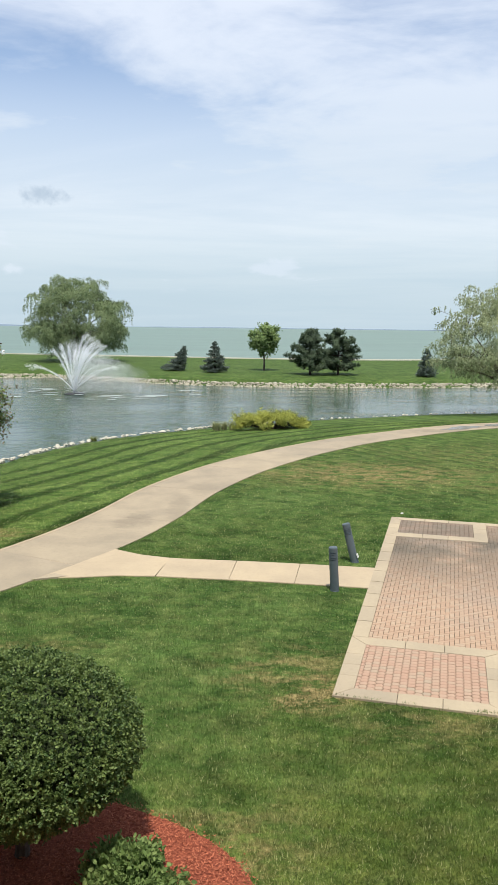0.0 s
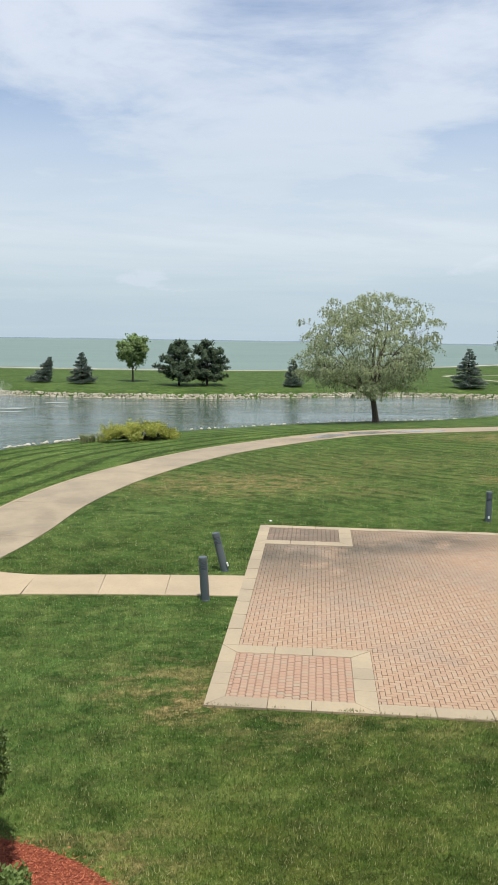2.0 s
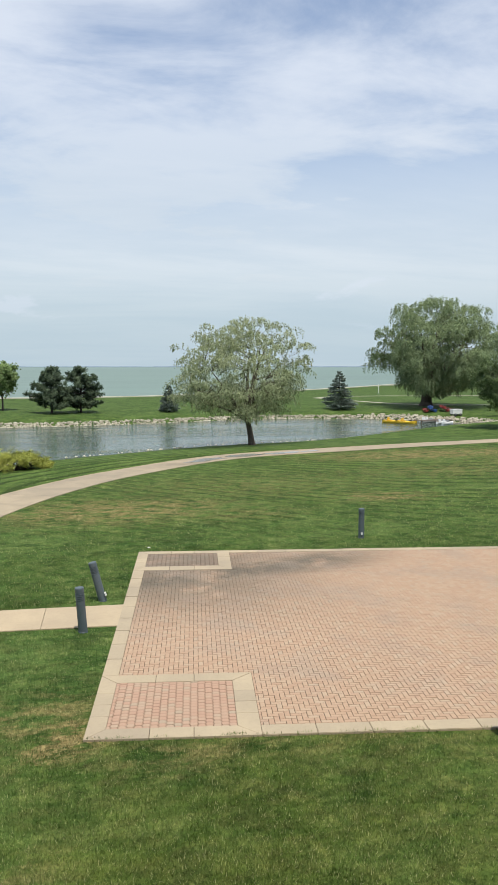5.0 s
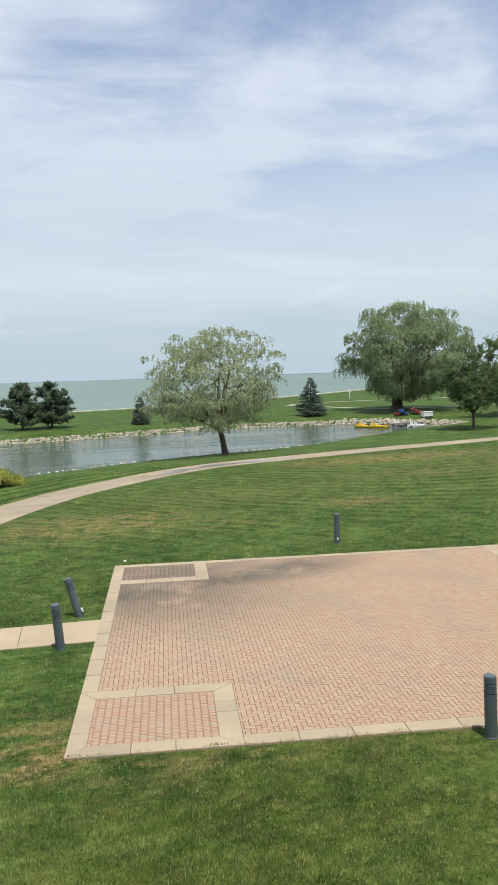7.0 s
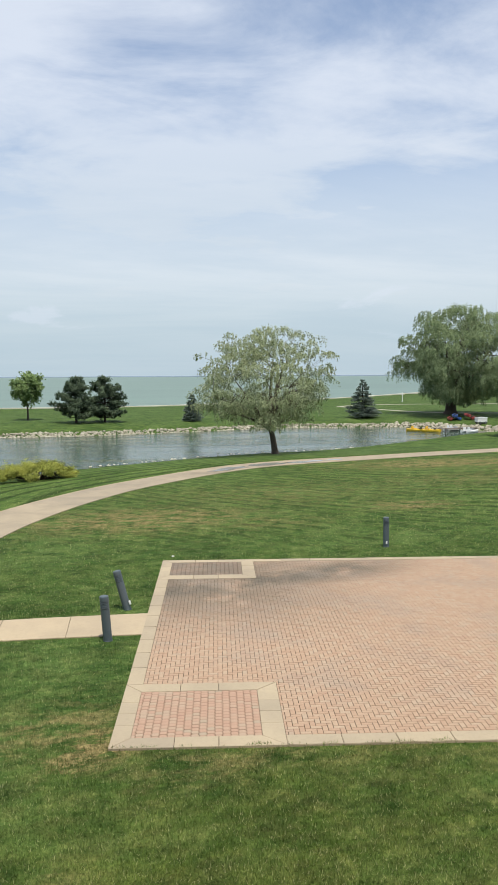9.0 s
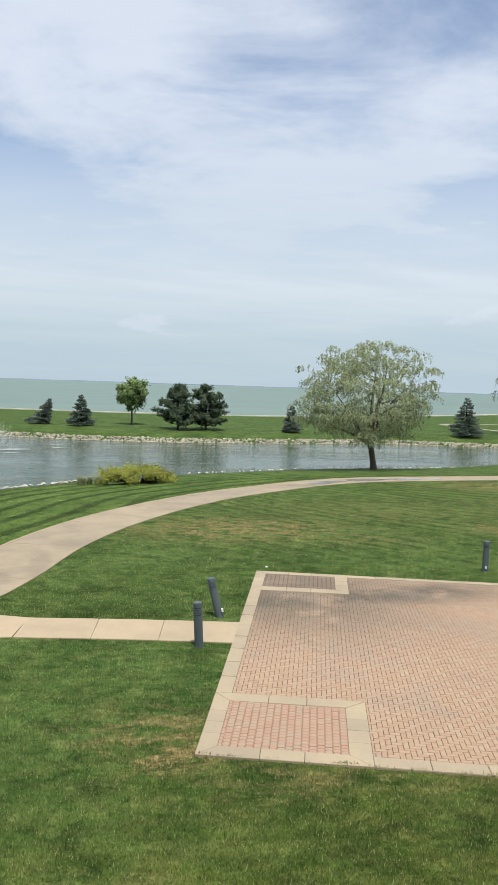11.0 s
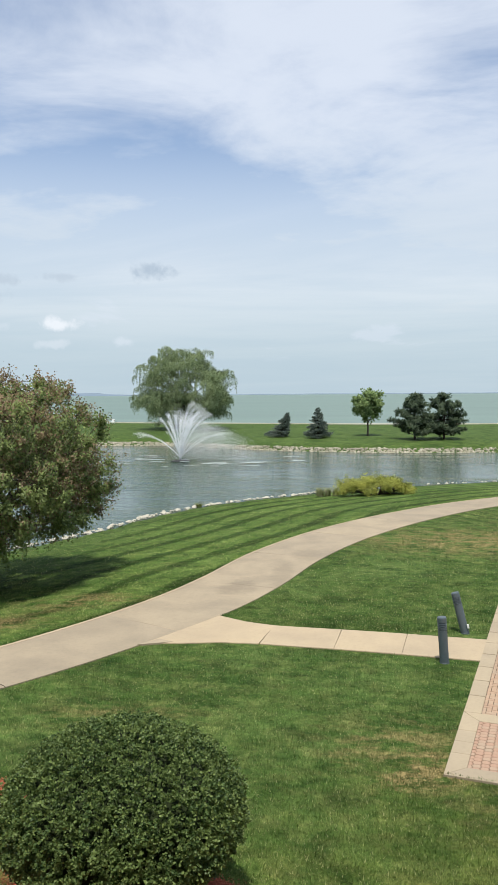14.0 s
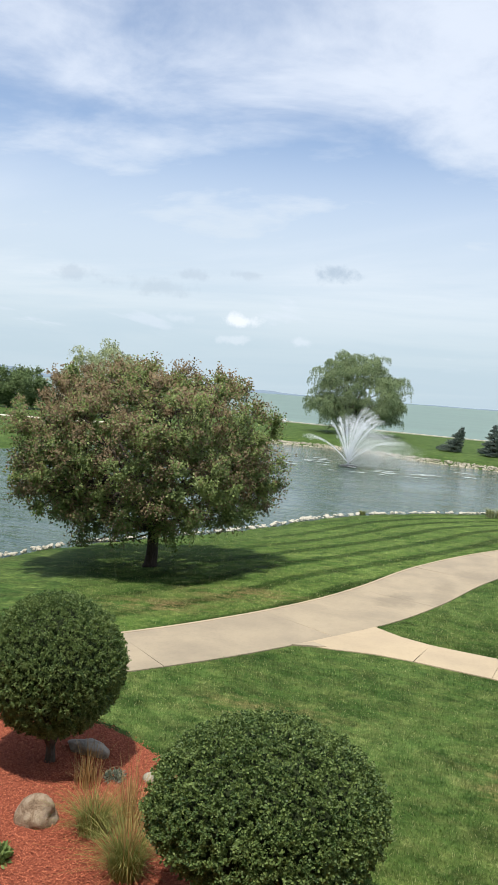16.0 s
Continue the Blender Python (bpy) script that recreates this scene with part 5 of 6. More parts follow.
def juniper():
    rng = np.random.default_rng(88)
    ob = thing("juniper_shrub", (1.05, 50.0, land(1.05, 50.0)), "spreading golden-yellow juniper on the pond bank", "juniper")
    sets, stems = [], []
    for k in range(100):
        a = rng.uniform(0, 2 * math.pi)
        r = rng.uniform(0.05, 1.0) ** 0.55
        x, y = 2.2 * r * math.cos(a), 1.2 * r * math.sin(a)
        hump = (0.52 + 0.42 * math.exp(-((x - 0.7) / 1.1) ** 2)) * (1 - 0.55 * r ** 3) + 0.40 * noise.noise(Vector((x * 1.1, y * 1.1, 1)))
        e = np.array([x, y, max(0.14, hump)])
        stems.append(tube(bend((x * 0.2, y * 0.2, 0), e, rng, 0.05, 5, 0.05), np.linspace(0.03, 0.008, 5), 4, False))
        way = np.array([math.cos(a) * 0.8 + 0.35, math.sin(a) * 0.55, 0.05])
        sets.append(leafy_bough(e, way, 0.52 * rng.uniform(0.6, 1.35), 9, 36, 0.10, rng, 0.20))
    P, D, N, T = (np.concatenate([q[k] for q in sets]) for k in range(4))
    P[:, 2] = np.maximum(P[:, 2], 0.05)
    tagged(part("stem", joined(*stems), DARK_BARK, ob), "", "", "", "stuff")
    tagged(part("foliage", leaf_mesh(P, D, N, (0.11, 0.042), rng, [JUNIPER_LEAF], None, 0.5), None, ob), "feathery yellow-green sprays", "", "", "stuff")


juniper()
for i, (x, y, n) in enumerate(((-2.0, 51.0, 200), (-2.6, 51.3, 160), (-1.5, 50.6, 160), (-2.4, 50.7, 140))):
    g_ob = grass_clump((x, y), n, 0.75, 0.35, 90 + i, "pale reedy grass tuft beside the juniper", 0, REED, 2.2)
    tagged(g_ob, "", "", "reedy tufts on the bank")

# ---- shore stones ----
rng = np.random.default_rng(99)
nrm = np.roll(POND, -1, 0) - np.roll(POND, 1, 0)
nrm /= np.linalg.norm(nrm, axis=1)[:, None]
outward = np.stack([nrm[:, 1], -nrm[:, 0]], 1)
if shore_distance(POND[:1] + outward[:1])[0] < 0:
    outward = -outward

ico = bmesh.new()
bmesh.ops.create_icosphere(ico, subdivisions=1, radius=1)
ICO_V = np.array([v.co[:] for v in ico.verts])
ico.verts.index_update()
ICO_F = [tuple(v.index for v in f.verts) for f in ico.faces]
ico.free()


def stone_heap(n, pick, spread, size, lift):
    pieces_v, pieces_f = [], []
    idx = np.where(pick)[0]
    for k in range(n):
        i = idx[rng.integers(len(idx))]
        t = rng.uniform()
        p = POND[i] * (1 - t) + POND[(i + 1) % len(POND)] * t + outward[i] * rng.uniform(*spread)
        s = rng.uniform(*size)
        v = ICO_V * (s * np.array([rng.uniform(0.8, 1.3), rng.uniform(0.7, 1.1), rng.uniform(0.5, 0.85)])) * rng.uniform(0.78, 1.18, (len(ICO_V), 1))
        a = rng.uniform(0, 6.28)
        v = v @ np.array([[math.cos(a), -math.sin(a), 0], [math.sin(a), math.cos(a), 0], [0, 0, 1]])
        pieces_v.append(v + np.array([p[0], p[1], max(land(p[0], p[1]), WATER - 0.05) + lift * s]))
        pieces_f += [tuple(q + k * len(ICO_V) for q in f) for f in ICO_F]
    return np.concatenate(pieces_v), pieces_f


far_side = (POND[:, 1] > 80) & (POND[:, 0] > -40)
end_side = (POND[:, 0] > 46) & (POND[:, 1] > 76)
riprap = new("riprap", mesh_of("riprap", *stone_heap(3000, far_side, (-0.25, 0.60), (0.08, 0.21), 0.10), RIPRAP))
tagged(riprap, "band of pale broken stone lining the far shore", "riprap", "", "stuff")
riprap_end = new("riprap", mesh_of("riprap_end", *stone_heap(420, end_side, (-0.3, 1.1), (0.09, 0.24), 0.12), RIPRAP))
tagged(riprap_end, "pale broken stone round the pond's end", "riprap", "", "stuff")
near_side = np.where((POND[:, 1] < 77) & (POND[:, 0] > -20) & (POND[:, 0] < 51))[0]
stone_kinds = [rock_mesh("shore_stone", (0.22 * rng.uniform(0.8, 1.4), 0.17, 0.13 * rng.uniform(0.7, 1.2)), 11 + k, SHORE_STONE, 0.4, 2) for k in range(7)]
for i in near_side:
    x = POND[i][0]
    chance = 6 if x < -11 else (5 if x < -3 else 2)
    for _ in range(chance):
        if rng.uniform() < (0.95 if x < -3 else 0.75):
            t = rng.uniform()
            p = POND[i] * (1 - t) + POND[(i + 1) % len(POND)] * t + outward[i] * rng.uniform(-0.30, 0.22)
            ob = new("shore_stone", stone_kinds[rng.integers(7)])
            s = rng.uniform(0.3, 0.75) * (1.0 if x < 3 else 0.85)
            ob.matrix_world = pose(p[0], p[1], max(land(p[0], p[1]), WATER) + 0.05, 0, 0, rng.uniform(0, 360)) @ Matrix.Diagonal((s, s, s, 1))
            tagged(ob, "pale stone at the pond's grassy edge", "stone", "stones along the near shore")
low_grass = grass_clump((-9.6, 47.3), 160, 0.5, 0.3, 95, "tuft of weeds among the shore stones", 0, GRASS_TALL, 3.0)
tagged(low_grass, "", "", "reedy tufts on the bank")

# ---- boat landing ----


def hull(length, width, height, mat, parent, name="hull"):
    """A rounded boat shell with a raised bow."""
    n, k = 13, 11
    V = []
    for i in range(n):
        s = i / (n - 1) * 2 - 1
        w = width / 2 * (1 - abs(s) ** 3.2) ** 0.6 + 0.02
        top = height * (0.72 + 0.28 * abs(s) ** 2)
        for j in range(k):
            a = math.pi * j / (k - 1)
            V.append((s * length / 2, -math.cos(a) * w, top - math.sin(a) ** 0.7 * top * 0.98))
    F = [(i * k + j, i * k + j + 1, (i + 1) * k + j + 1, (i + 1) * k + j) for i in range(n - 1) for j in range(k - 1)]
    F += [tuple(i * k for i in range(n)) + tuple(i * k + k - 1 for i in range(n - 1, -1, -1))]
    F += [tuple(range(k)), tuple((n - 1) * k + j for j in range(k - 1, -1, -1))]
    return part(name, (np.array(V), F), mat, parent)


def pedal_boat(at, turn, mat, label):
    b = thing("pedal_boat", (at[0], at[1], WATER - 0.08), label, "pedal boat", "pedal boats at the landing")
    for side in (-0.5, 0.5):
        h = hull(2.9, 0.62, 0.52, mat, b, "pontoon")
        h.location = (0, side, 0)
    part("deck", box(-0.9, 1.0, -0.55, 0.55, 0.30, 0.40, 0.03), mat, b)
    for side in (-0.35, 0.35):
        seat = part("seat", box(-0.55, -0.1, side - 0.24, side + 0.24, 0.40, 0.52, 0.05), mat, b)
        part("backrest", box(-0.72, -0.56, side - 0.24, side + 0.24, 0.42, 0.88, 0.05), mat, seat)
    part("pedal_housing", box(0.45, 0.80, -0.42, 0.42, 0.40, 0.66, 0.08), DARK_RUBBER if mat is not WHITE_PAINT else GREY_METAL, b, "dark pedal housing")
    b.rotation_euler, b.scale = (0, 0, radians(turn)), (0.78, 0.78, 0.78)
    return b


pedal_boat((45.0, 85.9), -42, YELLOW_PLASTIC, "yellow plastic pedal boat moored at the dock")
pedal_boat((46.0, 84.3), -42, YELLOW_PLASTIC, "yellow plastic pedal boat beside a matching one")
pedal_boat((49.6, 81.9), 24, WHITE_PAINT, "white pedal boat tied up by the stones")
pedal_boat((49.6, 85.6), 14, WHITE_PAINT, "white pedal boat moored behind the dock")


def dock():
    d = thing("dock", (50.2, 84.2, WATER), "low weathered wooden dock at the boat landing", "dock")
    for k in range(16):
        part("plank", box(-3.2 + k * 0.4, -2.84 + k * 0.4, -0.7, 0.7, 0.30, 0.36, 0.008), DOCK_WOOD, d)
    for x in (-3.0, 0, 3.0):
        for y in (-0.62, 0.62):
            part("post", lathe([(0.07, -1.2), (0.07, 0.42), (0.05, 0.45)], 10), DOCK_WOOD, d)
            d.children[-1].location = (x, y, 0)
    d.rotation_euler = (0, 0, radians(8))


dock()


def kayak(at, z, turn, mat, label, roll=0):
    k = thing("kayak", (at[0], at[1], land(*at) + z), label, "kayak", "kayaks under the willow")
    shell = hull(3.2, 0.68, 0.36, mat, k)
    part("cockpit_rim", tube([(0.45 * math.cos(a), 0.21 * math.sin(a), 0.34) for a in np.linspace(0, 2 * math.pi, 17)], 0.03, 6), DARK_RUBBER, shell, "dark cockpit rim")
    k.rotation_euler = (radians(roll), 0, radians(turn))


kayak((52.3, 90.9), 0.0, 64, RED_PLASTIC, "red plastic kayak lying on the grass")
kayak((53.3, 90.7), 0.0, 70, BLUE_PLASTIC, "blue plastic kayak lying on the grass")
kayak((55.0, 90.1), 0.0, 58, RED_PLASTIC, "red plastic kayak beside a blue one")
kayak((54.4, 90.3), 0.34, 66, RED_PLASTIC, "red kayak stacked on two others")
kayak((52.9, 90.8), 0.34, 60, BLUE_PLASTIC, "blue kayak stacked on two others")


def cart():
    c = thing("utility_cart", (53.0, 84.9, land(53.0, 84.9)), "small white covered utility cart by the dock", "cart")
    part("body", box(-0.85, 0.75, -0.45, 0.45, 0.30, 0.95, 0.05), WHITE_PAINT, c)
    part("lid", box(-0.9, 0.8, -0.5, 0.5, 0.96, 1.06, 0.04), WHITE_PAINT, c, "white overhanging lid")
    part("tow_bar", tube([(-0.85, 0, 0.35), (-1.5, 0, 0.30)], 0.035, 8), DARK_RUBBER, c, "dark tow bar")
    for x in (-0.45, 0.4):
        for y in (-0.48, 0.48):
            w = part("wheel", lathe([(0.19, -0.05), (0.21, -0.03), (0.21, 0.03), (0.19, 0.05)], 16), DARK_RUBBER, c, "small black wheel")
            w.location, w.rotation_euler = (x, y, 0.21), (radians(90), 0, 0)
            part("hub", lathe([(0.07, -0.06), (0.07, 0.06)], 12), GREY_METAL, w, "bright metal hub")
    c.scale = (0.82, 0.82, 0.78)


cart()


def lawn_chair(at, turn):
    c = thing("adirondack_chair", (at[0], at[1], land(*at)), "white wooden slat-back garden chair facing the lake", "chair", "white chairs by the lake")
    for k in range(5):
        part("seat_slat", box(-0.32, 0.32, -0.30 + k * 0.13, -0.19 + k * 0.13, 0.36 - k * 0.02, 0.385 - k * 0.02, 0.005), WHITE_PAINT, c)
        s = part("back_slat", box(-0.31 + k * 0.125, -0.20 + k * 0.125, -0.015, 0.015, 0, 0.82 - 0.03 * abs(k - 2), 0.005), WHITE_PAINT, c)
        s.location, s.rotation_euler = (0, 0.30, 0.28), (radians(-18), 0, 0)
    for x in (-0.36, 0.36):
        part("arm", box(x - 0.07, x + 0.07, -0.40, 0.42, 0.60, 0.63, 0.006), WHITE_PAINT, c)
        part("leg", box(x - 0.03, x + 0.03, -0.36, -0.27, 0, 0.60, 0.006), WHITE_PAINT, c)
        part("leg", box(x - 0.03, x + 0.03, 0.28, 0.37, 0, 0.60, 0.006), WHITE_PAINT, c)
    c.rotation_euler, c.scale = (0, 0, radians(turn)), (0.92, 0.92, 0.85)


lawn_chair((-46.2, 143.4), 15)
lawn_chair((-45.1, 143.6), -20)


def sign_post():
    s = thing("sign_post", (72.5, 144.5, land(72.5, 144.5)), "slim white post beside the far path", "post")
    part("pole", lathe([(0.09, 0), (0.09, 1.75), (0.07, 1.8)], 10), WHITE_PAINT, s)
    part("foot", lathe([(0.22, 0), (0.22, 0.08), (0.12, 0.1)], 10), GREY_METAL, s)


sign_post()

# ---- far coast ----


def coast(name, a0, a1, dist, height, label):
    A = np.linspace(radians(a0), radians(a1), 90)
    k = np.array([0.55 + 0.45 * noise.noise(Vector((a * 30, 3.3, 0))) + 0.25 * noise.noise(Vector((a * 140, 1.1, 0))) for a in A])
    fade = np.minimum(1, np.minimum(np.arange(90), np.arange(89, -1, -1)) / 14)
    top = height * (0.3 + k) * fade
    f = np.c_[np.sin(A) * dist, np.cos(A) * dist, np.full(90, LAKE - 2)]
    t = np.c_[np.sin(A) * (dist + 40), np.cos(A) * (dist + 40), LAKE + top]
    b = np.c_[np.sin(A) * (dist + 200), np.cos(A) * (dist + 200), np.full(90, LAKE - 2)]
    F = [(i, i + 1, 90 + i + 1, 90 + i) for i in range(89)] + [(90 + i, 90 + i + 1, 180 + i + 1, 180 + i) for i in range(89)]
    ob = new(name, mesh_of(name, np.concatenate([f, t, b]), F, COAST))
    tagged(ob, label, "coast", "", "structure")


coast("backdrop_coast", -62, -14, 2350, 13, "low wooded coast across the lake, tinted blue-grey for haze")
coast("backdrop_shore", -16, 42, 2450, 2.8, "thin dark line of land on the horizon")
coast("backdrop_headland", -60, -33, 1950, 27, "higher headland at the end of the lake, tinted blue-grey for haze")

# ---- puddle on the path ----
for i, (x, y, L, W, a) in enumerate(((12.0, 45.95, 1.7, 0.42, 36), (14.6, 47.3, 1.5, 0.5, 20), (17.3, 48.0, 1.3, 0.40, 15), (19.6, 48.6, 0.7, 0.22, 14))):
    s = np.linspace(0, 2 * math.pi, 60, endpoint=False)
    w = np.array([1 + 0.55 * noise.noise(Vector((math.cos(q) * 1.7, math.sin(q) * 1.7, i * 4.7))) + 0.25 * noise.noise(Vector((math.cos(q) * 5, math.sin(q) * 5, i * 2.7))) for q in s])
    u, v = np.cos(s) * L * w, np.sin(s) * W * w
    ca, sa = math.cos(radians(a)), math.sin(radians(a))
    XY = np.c_[x + u * ca - v * sa, y + u * sa + v * ca]
    V = np.c_[XY, land_heights(XY) + 0.048]
    ob = new("puddle", mesh_of("puddle", np.vstack([V, [(x, y, land(x, y) + 0.048)]]), [(k, (k + 1) % 60, 60) for k in range(60)], WET))
    tagged(ob, "shallow puddle of rain on the concrete path", "puddle", "puddles on the path")

# ---- patio: slab bed, concrete border, bricks ----
patio = tagged(new("patio"), "rectangular brick patio with buff concrete borders and corner panels", "patio", "", "structure")
patio.matrix_world = Matrix(((PATIO_V[0], PATIO_U[0], 0, PATIO0[0]), (PATIO_V[1], PATIO_U[1], 0, PATIO0[1]), (0, 0, 1, 0.03), (0, 0, 0, 1)))
W, Ln = PATIO_W, PATIO_L
part("sand_bed", box(0.05, W - 0.05, 0.05, Ln - 0.05, -0.16, -0.013, 0), SAND, patio, "dark sand between the bricks")
SW = 0.30          # border width at the long sides
E0, E1 = 0.34, Ln - 0.30
STRIP0, STRIP1 = 2.34, 2.70
CROSS_N0, CROSS_N1, CROSS_F0, CROSS_F1 = 2.16, 2.50, 10.02, 10.42
rng = np.random.default_rng(7)


def border(v0, v1, u0, u1, pieces):
    """A run of border slabs with narrow joints."""
    along_u = (u1 - u0) > (v1 - v0)
    a, b = (u0, u1) if along_u else (v0, v1)
    cuts = np.linspace(a, b, pieces + 1)
    for c, d in zip(cuts[:-1], cuts[1:]):
        dz = rng.uniform(-0.003, 0.003)
        q = (v0 + 0.002, v1 - 0.002, c + 0.004, d - 0.004) if along_u else (c + 0.004, d - 0.004, u0 + 0.002, u1 - 0.002)
        part("border_slab", box(*q, -0.12, 0.006 + dz, 0.008), BORDER_CONCRETE, patio)


def mitred(outer, inner, pieces):
    """A picture frame of slabs round a corner panel, mitred where its sides meet."""
    (a0, a1, b0, b1), (c0, c1, d0, d1) = outer, inner
    O, I = [(a0, b0), (a1, b0), (a1, b1), (a0, b1)], [(c0, d0), (c1, d0), (c1, d1), (c0, d1)]
    for k in range(4):
        o0, o1, i0, i1 = (np.array(q, float) for q in (O[k], O[(k + 1) % 4], I[k], I[(k + 1) % 4]))
        run = (o1 - o0) / np.linalg.norm(o1 - o0)
        n = pieces[k % 2]
        lo, hi = max(0, (i0 - o0) @ run), (i1 - o0) @ run
        full = np.linalg.norm(o1 - o0)
        cuts = [0.0] + [lo + (hi - lo) * q / n for q in range(1, n)] + [full]
        for q in range(n):
            s0, s1 = cuts[q], cuts[q + 1]
            t0, t1 = (lo if q == 0 else s0), (hi if q == n - 1 else s1)
            across = (i0 - o0) - run * ((i0 - o0) @ run)
            poly = [o0 + run * (s0 + 0.004), o0 + run * (s1 - 0.004), o0 + run * (t1 - 0.004) + across, o0 + run * (t0 + 0.004) + across]
            z = 0.006 + rng.uniform(-0.003, 0.003)
            mid = sum(poly) / 4
            V = [(*p, -0.12) for p in poly] + [(*p, z - 0.007) for p in poly] + [(*(p + (mid - p) * 0.008 / np.linalg.norm(mid - p)), z) for p in poly]
            F = [(8, 9, 10, 11)] + [(r * 4 + i, r * 4 + (i + 1) % 4, r * 4 + 4 + (i + 1) % 4, r * 4 + 4 + i) for r in (0, 1) for i in range(4)]
            bm = bmesh.new()
            vs = [bm.verts.new(v) for v in V]
            for f in F:
                bm.faces.new([vs[i] for i in f])
            bmesh.ops.recalc_face_normals(bm, faces=bm.faces[:])
            if max(bm.faces, key=lambda g: g.calc_center_median().z).normal.z < 0:
                bmesh.ops.reverse_faces(bm, faces=bm.faces[:])
            part("border_slab", bm, BORDER_CONCRETE, patio)


for v0, v1, w0, w1 in ((0, STRIP1, SW, STRIP0), (W - STRIP1, W, W - STRIP0, W - SW)):
    mitred((v0, v1, 0, CROSS_N1), (w0, w1, E0, CROSS_N0), (3, 4))
    mitred((v0, v1, CROSS_F0, Ln), (w0, w1, CROSS_F1, E1), (3, 3))
border(0, SW, CROSS_N1, CROSS_F0, 9), border(W - SW, W, CROSS_N1, CROSS_F0, 9)
border(STRIP1, W - STRIP1, 0, E0, 10), border(STRIP1, W - STRIP1, E1, Ln, 10)

BW = 0.0915          # brick width with joint; length is twice that
MAIN = ((SW, W - SW, CROSS_N1, CROSS_F0), (STRIP1, W - STRIP1, E0, CROSS_N1), (STRIP1, W - STRIP1, CROSS_F0, E1))


def inside_main(v, u):
    return any(a - 1e-6 <= v <= b + 1e-6 and c - 1e-6 <= u <= d + 1e-6 for a, b, c, d in MAIN)


def brick_shape(v0, v1, u0, u1, dz, gap=0.0043, ch=0.005):
    a, b, c, d = v0 + gap, v1 - gap, u0 + gap, u1 - gap
    V = [(a, c, -0.02 + dz), (b, c, -0.02 + dz), (b, d, -0.02 + dz), (a, d, -0.02 + dz), (a, c, -0.004 + dz), (b, c, -0.004 + dz), (b, d, -0.004 + dz), (a, d, -0.004 + dz),
         (a + ch, c + ch, dz), (b - ch, c + ch, dz), (b - ch, d - ch, dz), (a + ch, d - ch, dz)]
    F = [(8, 9, 10, 11)] + [(i, (i + 1) % 4, 4 + (i + 1) % 4, 4 + i) for i in range(4)] + [(4 + i, 4 + (i + 1) % 4, 8 + (i + 1) % 4, 8 + i) for i in range(4)]
    return V, F


def lay_bricks():
    half = mesh_of("brick", *brick_shape(0, 2 * BW, 0, BW, 0), BRICK_ONE)
    V, F, singles = [], [], 0
    n = int(16 / BW)
    for a in range(-n, 2 * n):
        for b in range(-n, n):
            for o, size in (((0, 0), (2, 1)), ((-1, 0), (1, 2))):
                x, y = (a + 2 * b + o[0]) * BW, (a - 2 * b + o[1]) * BW
                if not (-0.3 < x < W and -0.3 < y < Ln):
                    continue
                x1, y1 = x + size[0] * BW, y + size[1] * BW
                full = all(inside_main(p, q) for p in (x, x1) for q in (y, y1))
                if not full:
                    done = False
                    for p, q, r, s in MAIN:
                        cx0, cx1, cy0, cy1 = max(x, p), min(x1, q), max(y, r), min(y1, s)
                        if cx1 - cx0 > 0.02 and cy1 - cy0 > 0.02:
                            k = len(V)
                            v, f = brick_shape(cx0, cx1, cy0, cy1, rng.uniform(-0.002, 0.002))
                            V += v
                            F += [tuple(i + k for i in g) for g in f]
                    continue
                dz = rng.uniform(-0.002, 0.002)
                if singles < 300 and y < 1.25 and 2.7 < x < 6.6:
                    singles += 1
                    ob = new("brick", half)
                    ob.parent = patio
                    ob.matrix_basis = pose(x, y, dz) if size[0] == 2 else pose(x + BW, y, dz, 0, 0, 90)
                    continue
                k = len(V)
                v, f = brick_shape(x, x1, y, y1, dz)
                V += v
                F += [tuple(i + k for i in g) for g in f]
    tagged(part("bricks", mesh_of("bricks", V, F, BRICK_MANY), None, patio), "red herringbone bricks", "", "", "stuff")


def clip_poly(poly, axis, limit, keep_above):
    """Cuts a convex outline at a straight line."""
    out = []
    for p, q in zip(poly, poly[1:] + poly[:1]):
        sp, sq = (p[axis] - limit) * (1 if keep_above else -1), (q[axis] - limit) * (1 if keep_above else -1)
        if sp >= 0:
            out.append(p)
        if sp * sq < 0:
            t = sp / (sp - sq)
            out.append((p[0] + (q[0] - p[0]) * t, p[1] + (q[1] - p[1]) * t))
    return out


def paver_shape(poly, gap=0.005):
    """A six-sided paver with a softened top, from its outline."""
    n = len(poly)
    c = np.mean(poly, axis=0)
    size = np.mean(np.linalg.norm(np.array(poly) - c, axis=1))

    def ring(g, z):
        return [(*(c + (np.array(p) - c) * (1 - g / size)), z) for p in poly]
    V = ring(gap, -0.02) + ring(gap, -0.004) + ring(gap + 0.007, 0)
    F = [tuple(range(2 * n, 3 * n))] + [(s * n + i, s * n + (i + 1) % n, s * n + n + (i + 1) % n, s * n + n + i) for s in (0, 1) for i in range(n)]
    return V, F


